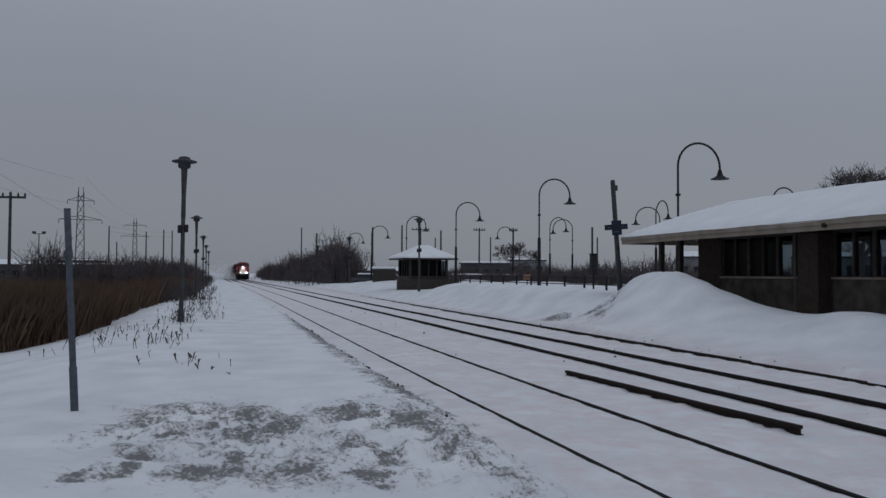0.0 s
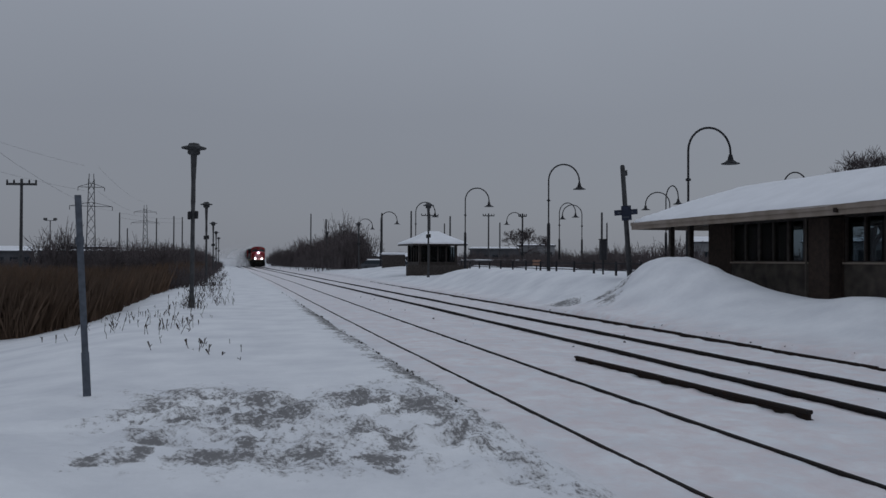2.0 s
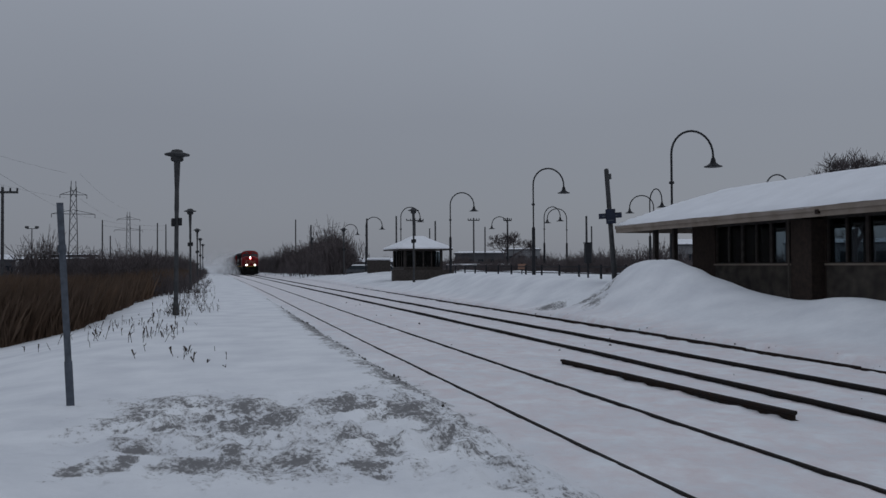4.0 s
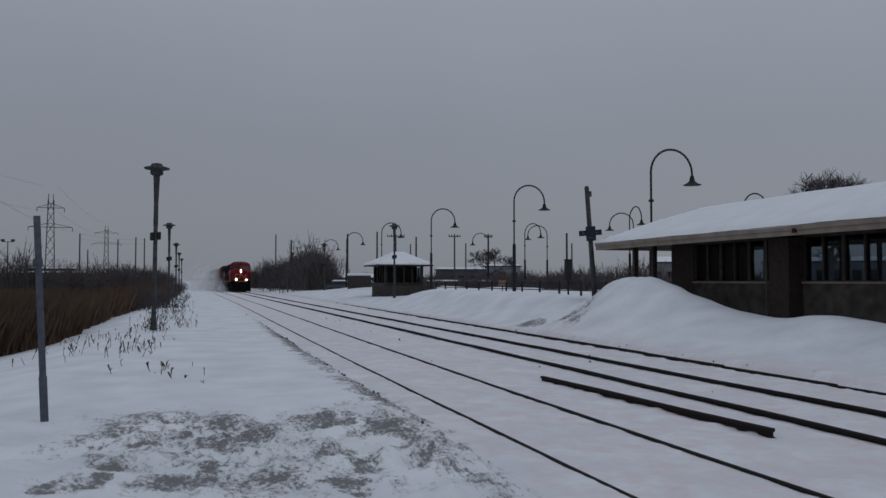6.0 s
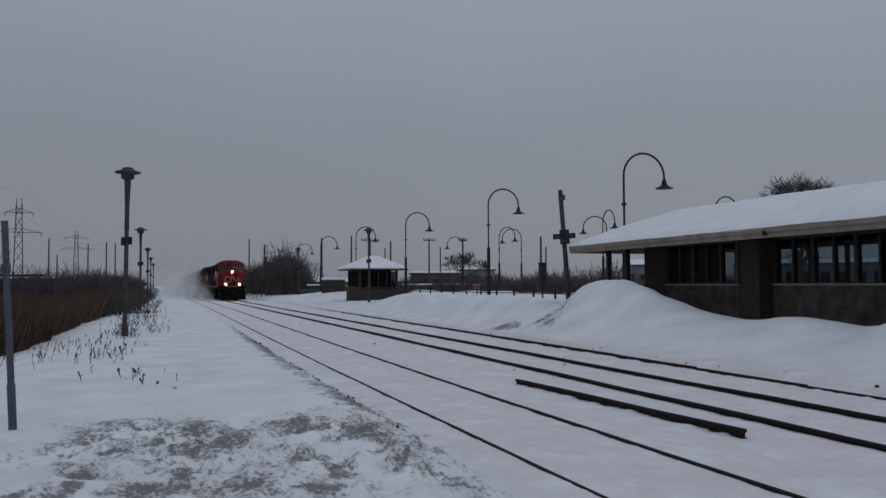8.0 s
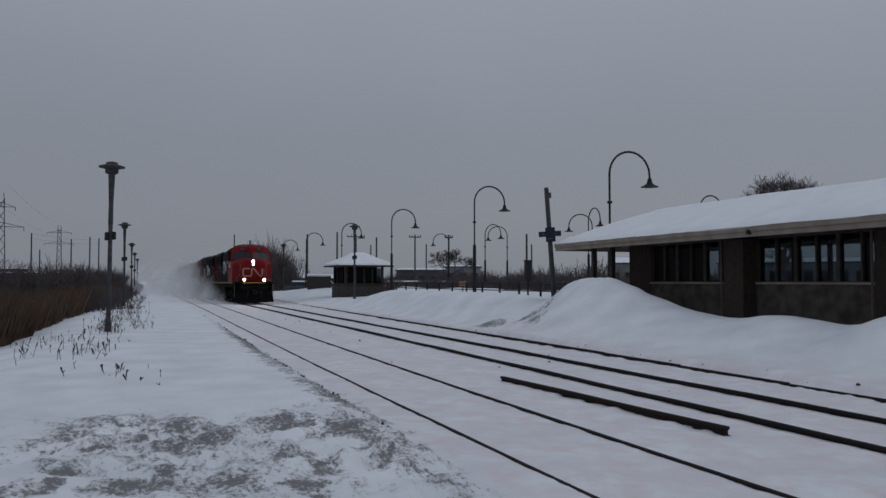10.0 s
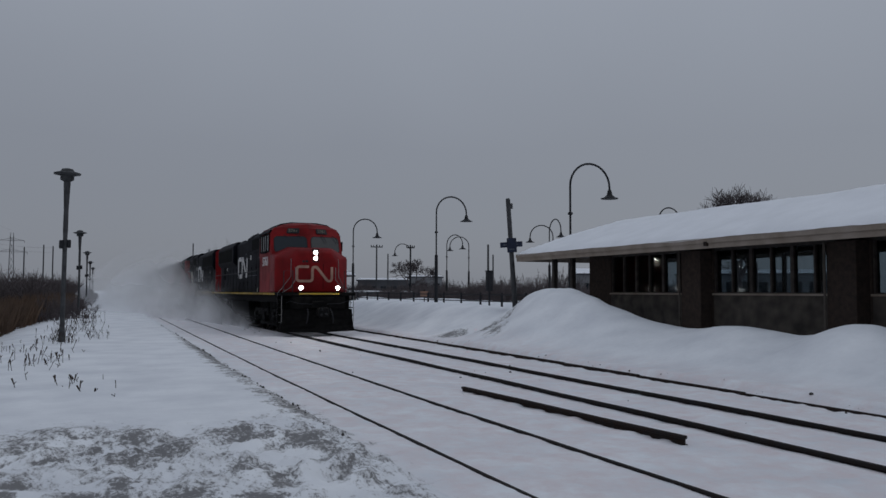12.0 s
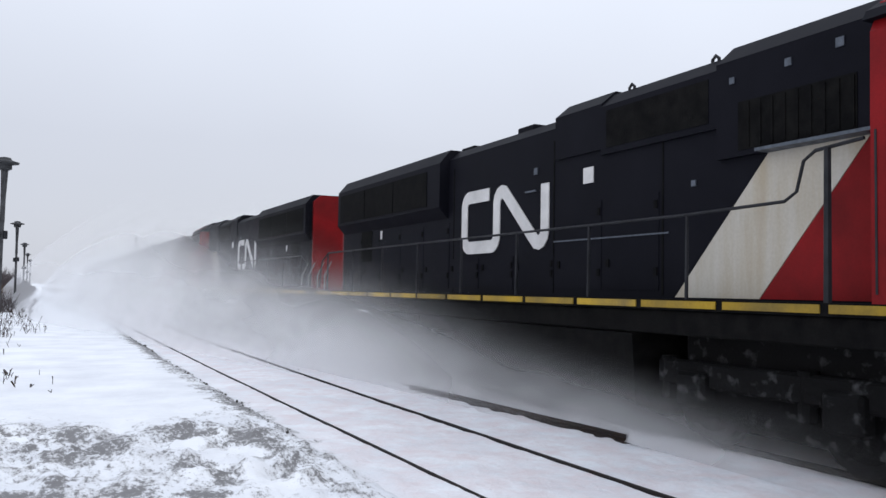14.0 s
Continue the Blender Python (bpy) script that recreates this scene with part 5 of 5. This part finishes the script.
far_building(-60, 40, 150, 3.2, "low grey industrial shed with snowy roof", CLAD_DARK, windows=4)
far_building(45, 240, 230, 4.0, "long grey warehouse under snow far off", CLAD_DARK, windows=9, roof_h=0.35)
far_building(100, 185, 300, 6.0, "grey far warehouse in winter haze", CLAD_DARK, windows=5, roof_h=0.3)
far_building(815, 905, 160, 4.2, "dark flat-roofed far store building", CLAD_DARK, windows=5, roof_h=0.35)
far_building(900, 965, 190, 5.4, "pale grey far warehouse", CLAD, windows=3, roof_h=0.3)
far_building(640, 720, 170, 2.6, "low dark far shed with white roof", CLAD_DARK, windows=4)
far_building(1200, 1340, 120, 4.6, "pale far building behind the station", CLAD, windows=6)
far_building(1400, 1800, 170, 5.6, "long pale building behind the station", CLAD, windows=12)


def build_car():
    car = thing("parked_car", "snow-covered parked car in the car park", "car", "parked cars")
    body = part("body", loft(bmesh.new(), [[(-0.85, -2.1, 0.3), (0.85, -2.1, 0.3), (0.85, 2.1, 0.3), (-0.85, 2.1, 0.3)], [(-0.88, -2.15, 0.6), (0.88, -2.15, 0.6), (0.88, 2.15, 0.6), (-0.88, 2.15, 0.6)], [(-0.82, -2.0, 0.92), (0.82, -2.0, 0.92), (0.82, 2.1, 0.95), (-0.82, 2.1, 0.95)]]), CAR_PAINT, car)
    part("windows", loft(bmesh.new(), [[(-0.78, -1.1, 0.93), (0.78, -1.1, 0.93), (0.78, 1.9, 0.95), (-0.78, 1.9, 0.95)], [(-0.62, -0.5, 1.42), (0.62, -0.5, 1.42), (0.62, 1.3, 1.42), (-0.62, 1.3, 1.42)]]), CAB_GLASS, car)
    part("roof_snow", loft(bmesh.new(), [[(-0.66, -0.55, 1.42), (0.66, -0.55, 1.42), (0.66, 1.35, 1.42), (-0.66, 1.35, 1.42)], [(-0.5, -0.4, 1.56), (0.5, -0.4, 1.56), (0.5, 1.2, 1.56), (-0.5, 1.2, 1.56)]]), SNOW_CAP, car)
    for sx in (-0.8, 0.8):
        for sy in (-1.3, 1.35):
            bm = rod(bmesh.new(), (sx - 0.1, sy, 0.32), (sx + 0.1, sy, 0.32), 0.32, 0.32, 12)
            part("wheel", bm, BLACK_IRON, car)
    return car


first_car = build_car()
first_car.matrix_basis = pose(*bearing(ruler_bearing(652), 105), 0.2, 0, 0, 70)
for k, (px, d) in enumerate([(672, 108), (694, 104), (868, 98), (893, 99), (820, 97), (846, 98), (930, 92), (1010, 88), (1120, 80), (1145, 81)]):
    copy_thing(first_car, pose(*bearing(ruler_bearing(px), d), 0.2, 0, 0, 60 + 13 * (k % 4)))

notice = thing("notice_board", "small orange notice board by the fence", "sign")
part("panel", bx(-0.3, 0.3, -0.03, 0.03, 1.0, 1.4), SMALL_SIGN, notice)
part("post", bx(-0.04, 0.04, 0.03, 0.09, 0, 1.5), BLACK_IRON, notice)
notice.matrix_basis = pose(*bearing(ruler_bearing(933), 62), 0.3, 0, 0, -15)


# ---- plants ----
def twig_cloud(name, n, rx, ry, h, thick, seed, spread=0.5):
    """A leafless thicket: thin stems that rise from the ground and fork."""
    rnd = random.Random(seed)
    co, fa = [], []

    def stick(p, q, r):
        d = (q - p).normalized()
        u = d.orthogonal().normalized()
        v = d.cross(u)
        s = len(co)
        for c, rr in ((p, r), (q, r * 0.6)):
            for k in range(3):
                a = 2.094 * k
                co.append(tuple(c + rr * (math.cos(a) * u + math.sin(a) * v)))
        for k in range(3):
            j = (k + 1) % 3
            fa.append((s + k, s + j, s + 3 + j, s + 3 + k))
    for _ in range(n):
        x, y = rnd.gauss(0, rx * 0.5), rnd.gauss(0, ry * 0.5)
        hh = h * rnd.uniform(0.35, 1.0) * max(0.3, 1 - 0.35 * ((x / rx) ** 2 + (y / ry) ** 2))
        p = Vector((x, y, -0.3))
        lean = Vector((rnd.gauss(0, spread), rnd.gauss(0, spread), 0)) * hh * 0.3
        m = p + Vector((0, 0, hh * 0.55)) + lean * 0.4
        stick(p, m, thick)
        for _ in range(4):
            e = m + Vector((rnd.gauss(0, 0.35) * hh * 0.35, rnd.gauss(0, 0.35) * hh * 0.35, hh * rnd.uniform(0.15, 0.5)))
            stick(m, e, thick * 0.6)
            for _ in range(2):
                s0 = m.lerp(e, rnd.uniform(0.3, 0.9))
                stick(s0, s0 + Vector((rnd.gauss(0, 0.3), rnd.gauss(0, 0.3), rnd.uniform(0, 0.4))) * hh * 0.25, thick * 0.4)
    me = bpy.data.meshes.new(name)
    me.from_pydata(co, [], fa)
    me.materials.append(TWIG)
    return me


THICKETS = [twig_cloud("thicket", 150, 2.6, 2.6, 4.6, 0.035, 11 + k) for k in range(3)]
SCRUB = [twig_cloud("scrub", 130, 2.4, 2.4, 2.4, 0.03, 31 + k) for k in range(2)]


def scatter(meshes, places, name, label, seed, group):
    rnd = random.Random(seed)
    for x, y, s in places:
        ob = new(name, rnd.choice(meshes))
        ob.matrix_basis = pose(x, y, height(x, y) - 0.1, 0, 0, rnd.uniform(0, 360)) @ Matrix.Diagonal((s, s, s * rnd.uniform(0.8, 1.2), 1))
        tagged(ob, label, "bush", group)


rnd = random.Random(5)
right_row = [(15.5 + rnd.uniform(-1.0, 3.0) + 0.012 * (y - 100), y + rnd.uniform(-2, 2), rnd.uniform(0.95, 1.45)) for y in [98 + 4.5 * k for k in range(16)] + [172 + 11 * k for k in range(22)]]
right_row += [(22 + rnd.uniform(-2, 6), y, rnd.uniform(1.2, 1.8)) for y in [108 + 9 * k for k in range(18)]]
right_row = [q for q in right_row if math.degrees(math.atan2(q[0], q[1])) < 8.3]
scatter(THICKETS, right_row, "bush", "dark leafless bush beside the tracks", 7, "leafless bushes along the line")
left_row = [(-6.2 + rnd.uniform(-2.5, 0.8) - 0.0 * y, y, rnd.uniform(0.7, 1.1)) for y in [62 + 5 * k for k in range(18)] + [154 + 12 * k for k in range(22)]]
left_row += [(-13 + rnd.uniform(-5, 3), y, rnd.uniform(0.75, 1.15)) for y in [72 + 7 * k for k in range(18)]]
scatter(THICKETS, left_row, "bush", "dark leafless thicket behind the reeds", 8, "leafless bushes behind the reeds")
bank_row = [(-3.0 + rnd.uniform(-0.9, 0.5) - 0.004 * (y - 60), y, rnd.uniform(0.55, 0.95)) for y in [50 + 5 * k for k in range(20)] + [150 + 11 * k for k in range(18)]]
scatter(SCRUB, bank_row, "bush", "dark leafless scrub on the snowy bank", 15, "scrub along the bank")
tall_row = [(*bearing(ruler_bearing(px), d), s) for px, d, s in [(548, 150, 1.5), (565, 128, 1.35), (578, 140, 1.75), (590, 122, 1.6), (600, 132, 1.8), (606, 112, 1.25), (520, 175, 1.5), (500, 200, 1.4), (480, 235, 1.3)]]
tall_row += [(*bearing(deg, d), s) for deg, d, s in [(-6.1, 85, 0.95), (-5.3, 95, 1.1), (-4.5, 90, 1.0), (-3.7, 100, 1.05), (-3.0, 112, 1.0)]]
scatter(THICKETS, tall_row, "bush", "tall leafless bush beside the tracks", 16, "leafless bushes along the line")
back_row = [(*bearing(ruler_bearing(px), d), s) for px, d, s in [(800 + 21 * k, 84 + 11 * ((k * 7) % 3), 0.85 + 0.12 * (k % 3)) for k in range(21)]]
scatter(SCRUB, back_row, "bush", "dark bare shrub by the car park", 9, "shrubs by the car park")
hedge_row = [(30.5 + rnd.uniform(-1.2, 1.6), y, rnd.uniform(0.85, 1.25)) for y in [44 + 3.1 * k for k in range(29)]]
hedge_row += [(36 + rnd.uniform(-1.5, 2.5), y, rnd.uniform(1.0, 1.5)) for y in [48 + 6.5 * k for k in range(13)]]
scatter(SCRUB, hedge_row, "bush", "dark leafless shrub behind the black railing", 14, "shrubs behind the railing")
far_row = [(*bearing(ruler_bearing(-120 + 24 * k), 120 + 17 * ((k * 5) % 4)), rnd.uniform(0.5, 0.85)) for k in range(19)]
scatter(THICKETS, far_row, "bush", "dark far thicket behind the reed bed", 10, "far thickets")
far_right = [(*bearing(ruler_bearing(620 + 38 * k), 190 + 17 * ((k * 5) % 4)), rnd.uniform(0.9, 1.3)) for k in range(22)]
scatter(THICKETS, far_right, "bush", "dark far thicket beyond the car park", 12, "far thickets")


def build_tree(name, h, seed):
    """A leafless tree: tapered trunk, forking limbs, and a crown of fine twigs."""
    rnd2 = random.Random(seed)
    tr = thing(name, "leafless grey deciduous tree with fine twigs", "tree", "bare trees")
    trunk, twigs = bmesh.new(), bmesh.new()

    def grow(p, d, length, r, level):
        q = p + d * length
        if level < 3:
            rod(trunk, p, q, r, r * 0.65, 6, False)
        else:
            rod(twigs, p, q, max(r, 0.018), max(r * 0.6, 0.012), 3, False)
        if level >= 6:
            return
        for _ in range(3 if level < 3 else 4):
            side = Vector((rnd2.gauss(0, 1), rnd2.gauss(0, 1), rnd2.gauss(0.3, 0.6))).normalized()
            grow(p.lerp(q, rnd2.uniform(0.65, 1.0)), (d * 0.75 + side * 0.62).normalized(), length * rnd2.uniform(0.62, 0.82), r * 0.6, level + 1)
    grow(Vector((0, 0, -0.3)), Vector((0, 0, 1)), h * 0.3, h * 0.022, 0)
    part("trunk", trunk, TWIG, tr)
    part("crown", twigs, TWIG, tr)
    return tr


big_tree = build_tree("bare_tree", 14.6, 3)
big_tree.matrix_basis = pose(*bearing(42.2, 72), 0.2)
copy_thing(big_tree, pose(*bearing(43.2, 75), 0.2, 0, 0, 120))
small_tree = build_tree("bare_tree", 8.5, 9)
small_tree.matrix_basis = pose(*bearing(ruler_bearing(908), 118), 0.2)
for px, d, a in [(590, 135, 40), (604, 150, 100), (575, 160, 10), (560, 190, 200)]:
    copy_thing(small_tree, pose(*bearing(ruler_bearing(px), d), 0.0, 0, 0, a))


def build_reeds():
    """The reed bed below the bank: thousands of dry stalks with leaves and plumes."""
    rnd3 = random.Random(21)
    co, fa = [], []
    count = 0
    while count < 26000:
        y = 24.0 + 80 * rnd3.random() ** 1.7
        edge = -3.9 + 1.0 * smoothstep(36, 60, y) - 1.4 * (1 - smoothstep(24.0, 27.0, y))
        x = edge - (rnd3.random() ** 1.3) * (10 + 0.45 * (y - 20)) - 0.4 * noise.noise((y * 0.5, 0, 0))
        if x < edge - 2.5 and rnd3.random() < 0.35:
            continue
        h = rnd3.uniform(1.2, 2.0) * (0.75 + 0.25 * smoothstep(0, 1.5, edge - x))
        z = height(x, y) - 0.05
        a = rnd3.uniform(0, 6.28)
        lx, ly = rnd3.gauss(0.12, 0.16), rnd3.gauss(0, 0.16)
        r = rnd3.uniform(0.010, 0.022)
        s = len(co)
        ca, sa = math.cos(a) * r, math.sin(a) * r
        co.extend([(x - ca, y - sa, z), (x + ca, y + sa, z), (x + lx * h * 0.5 - sa, y + ly * h * 0.5 + ca, z + h * 0.6), (x + lx * h + ca * 1.5, y + ly * h + sa * 1.5, z + h)])
        fa.extend([(s, s + 1, s + 2), (s + 1, s + 3, s + 2), (s, s + 2, s + 3)])
        count += 1
    me = bpy.data.meshes.new("reeds")
    me.from_pydata(co, [], fa)
    me.materials.append(REED)
    tagged(new("reeds", me), "dense brown dry reeds below the bank", "reeds", kind="stuff")


build_reeds()


def build_weeds():
    """Dead weed stalks that stick out of the snow along the bank."""
    rnd4 = random.Random(13)
    bm = bmesh.new()
    spots = [(-1.27, 19.5, 0.7, 20), (-0.5, 15.4, 0.5, 13), (-0.2, 14.2, 0.4, 6), (-1.9, 20.5, 0.9, 16), (-1.3, 27.6, 0.5, 40), (-0.8, 30, 0.9, 40), (-1.0, 36, 1.0, 50), (-1.6, 24, 1.2, 18),
             (-2.6, 25, 1.0, 13), (-3.2, 22, 1.5, 9), (-1.1, 43, 0.9, 60), (-1.3, 52, 0.9, 60), (-1.4, 64, 1.0, 60), (-1.5, 80, 1.2, 60), (-3.6, 20, 1.5, 8)]
    for cx, cy, sp, n in spots:
        for _ in range(n):
            x, y = cx + rnd4.gauss(0, sp * 0.55), cy + rnd4.gauss(0, sp * 1.1)
            z = height(x, y) - 0.03
            h = rnd4.uniform(0.08, 0.32) * (1.5 if cy > 26 else 1.0 if cy > 17 else 0.6)
            lean = Vector((rnd4.gauss(0, 0.3), rnd4.gauss(0, 0.3), 1)).normalized()
            p = Vector((x, y, z))
            q = p + lean * h
            rod(bm, p, q, 0.007, 0.005, 3, False)
            for _ in range(rnd4.randint(0, 2)):
                s = p.lerp(q, rnd4.uniform(0.4, 1.0))
                e = s + Vector((rnd4.gauss(0, 0.5), rnd4.gauss(0, 0.5), rnd4.uniform(0.4, 1.0))) * 0.07
                rod(bm, s, e, 0.005, 0.007, 3, False)
            if rnd4.random() < 0.45:
                rod(bm, q - lean * 0.07, q + lean * 0.03, 0.012, 0.018, 4, False)
    tagged(part("weeds", bm, WEED), "dead brown weed stalks sticking out of snow", "weeds", kind="stuff")


build_weeds()


def build_clods():
    """Crumbs of dirty ice along the ploughed edges and between the rails."""
    rnd5 = random.Random(17)
    bm = bmesh.new()
    for k in range(300):
        y = 8.5 + 32 * rnd5.random() ** 1.1
        kind = rnd5.random()
        if kind < 0.62:
            x = 2.42 + 0.5 * near_bend(y) + rnd5.gauss(0.03, 0.06)
        elif kind < 0.85:
            x = 10.15 + rnd5.gauss(0.02, 0.1)
        else:
            x = rnd5.choice((5.6, 6.5, 7.7, 5.2)) + rnd5.gauss(0, 0.35)
        r = 0.007 + 0.024 * rnd5.random() ** 3
        m = Matrix.Translation((x, y, height(x, y) + r * 0.3)) @ Euler((rnd5.uniform(0, 3), rnd5.uniform(0, 3), rnd5.uniform(0, 3))).to_matrix().to_4x4() @ Matrix.Diagonal((r, r * rnd5.uniform(0.6, 1.6), r * 0.7, 1))
        bmesh.ops.create_icosphere(bm, subdivisions=1, radius=1.0, matrix=m)
    tagged(part("ice_crumbs", bm, CRUMB), "dark crumbs of dirty ice along the ploughed edge", "ice crumbs", kind="stuff")


build_clods()


# ---- snow blown up by the train: nested veils of powder that travel with it ----
def veil_half(k, u):
    return 1.62 + 0.16 * k + (1.1 + 0.62 * k) * smoothstep(7, 42, u) + (0.5 + 0.60 * k) * smoothstep(22, 85, u)


def veil_height(k, u):
    return 0.75 + 0.12 * k + (1.9 + 0.10 * k) * smoothstep(5, 20, u) + (3.3 + 0.06 * k) * smoothstep(14, 52, u)


def build_veil(k):
    """One uneven shell of blown powder round the train, widening towards its rear."""
    co, fa, uv = [], [], []
    turns = 44
    us = steps([(1.0 + 1.2 * k, 40, 0.8), (40, 75, 1.0), (75, 150, 2.5)])
    for u in us:
        for a in range(turns + 1):
            t = math.pi * a / turns
            c, s = math.cos(t), math.sin(t)
            w, h = veil_half(k, u), veil_height(k, u)
            wob = 1 + 0.05 * noise.noise((u * 0.16, a * 0.12, k * 3.0)) * (1 - smoothstep(22, 40, u))
            f = smoothstep(20, 44, u)
            x = -w * (1 + 0.12 * f) * math.copysign(abs(c) ** (0.22 + 0.58 * f), c) * wob
            if x > 1.7:
                x = 1.7 + 0.3 * (x - 1.7)
            z = h * s ** (0.9 + 1.3 * f) * wob - 0.04
            co.append((x, u, z))
            uv.append((z / h, u / 150.0))
    n = turns + 1
    for j in range(len(us) - 1):
        for a in range(turns):
            fa.append((j * n + a, j * n + a + 1, (j + 1) * n + a + 1, (j + 1) * n + a))
    me = bpy.data.meshes.new("snow_cloud")
    me.from_pydata(co, [], fa)
    layer = me.uv_layers.new(name="spread")
    for lp in me.loops:
        layer.data[lp.index].uv = uv[lp.vertex_index]
    for p in me.polygons:
        p.use_smooth = True
    me.materials.append(powder(k))
    return tagged(new("snow_cloud", me), "powder snow whirled up along the running train", "blown snow", kind="stuff")


def powder(k):
    """Airborne snow: white, letting light through, thinning out upwards and towards the front, and broken by noise."""
    m = bpy.data.materials.new("blown_snow")
    m.use_nodes = True
    n, l = m.node_tree.nodes, m.node_tree.links
    n.clear()
    out, mix, both = n.new("ShaderNodeOutputMaterial"), n.new("ShaderNodeMixShader"), n.new("ShaderNodeMixShader")
    clear, dif, tra = n.new("ShaderNodeBsdfTransparent"), n.new("ShaderNodeBsdfDiffuse"), n.new("ShaderNodeBsdfTranslucent")
    dif.inputs["Color"].default_value = tra.inputs["Color"].default_value = (0.95, 0.955, 0.965, 1)
    both.inputs[0].default_value = 0.5
    l.new(dif.outputs[0], both.inputs[1])
    l.new(tra.outputs[0], both.inputs[2])

    def ranged(src, a, b, c, d):
        r = n.new("ShaderNodeMapRange")
        r.interpolation_type = "SMOOTHSTEP"
        for i, v in enumerate((a, b, c, d)):
            r.inputs[i + 1].default_value = v
        l.new(src, r.inputs[0])
        return r.outputs[0]

    def times(a, b):
        q = n.new("ShaderNodeMath")
        q.operation = "MULTIPLY"
        l.new(a, q.inputs[0])
        l.new(b, q.inputs[1])
        return q.outputs[0]
    uvn, sep = n.new("ShaderNodeUVMap"), n.new("ShaderNodeSeparateXYZ")
    uvn.uv_map = "spread"
    l.new(uvn.outputs[0], sep.inputs[0])
    up = ranged(sep.outputs[0], 0.12, 0.98, 1.0, 0.0)
    start = (4.0 + 1.3 * k) / 150.0
    back = ranged(sep.outputs[1], start, start + 0.038 + 0.013 * k, 0.0, 0.90)
    thick = ranged(sep.outputs[1], 0.17, 0.32, 1.0, 1.32)
    far = ranged(sep.outputs[1], 0.07, 0.27, 0.14, 1.0)
    co, mp, nz = n.new("ShaderNodeTexCoord"), n.new("ShaderNodeMapping"), n.new("ShaderNodeTexNoise")
    mp.inputs["Location"].default_value = (k * 7.3, k * 2.1, 0)
    mp.inputs["Scale"].default_value = (0.8, 0.26, 0.8)
    nz.inputs["Scale"].default_value, nz.inputs["Detail"].default_value, nz.inputs["Roughness"].default_value = 0.6, 3, 0.5
    l.new(co.outputs["Object"], mp.inputs["Vector"])
    l.new(mp.outputs[0], nz.inputs["Vector"])

    def blend(a, b):
        """From a near the front to b far back."""
        q = n.new("ShaderNodeMix")
        l.new(far, q.inputs[0])
        l.new(a, q.inputs[2])
        if isinstance(b, float):
            q.inputs[3].default_value = b
        else:
            l.new(b, q.inputs[3])
        return q.outputs[0]
    cover = blend(times(up, up), ranged(sep.outputs[0], 0.34 - 0.06 * k, 1.0, 1.0 - 0.135 * k, 0.0))
    patchy = blend(ranged(nz.outputs["Fac"], 0.34, 0.64, 0.28, 1.0), 0.95)
    l.new(times(times(times(cover, back), thick), patchy), mix.inputs[0])
    l.new(clear.outputs[0], mix.inputs[1])
    l.new(both.outputs[0], mix.inputs[2])
    l.new(mix.outputs[0], out.inputs[0])
    return m


for k in (0.0, 2.4, 5.0):
    CARRIED.append((build_veil(k), 0.0, 0))


def motions():
    """Everything of the train runs along the main track together, each vehicle at the track's own heading."""
    for ob, back, turn in CARRIED:
        reach = 60.0 if ob.name.startswith("snow_cloud") else (-18.0 if turn else 18.0)
        rows = []
        for t, y in RUN:
            y0 = y + back
            heading = math.degrees(math.atan((main_swing(y0 + reach) - main_swing(y0)) / reach))
            rows.append((t, pose(7.7675 - main_swing(y0), y0, 0.0, 0, 0, turn + heading)))
        walk(ob, rows)


motions()
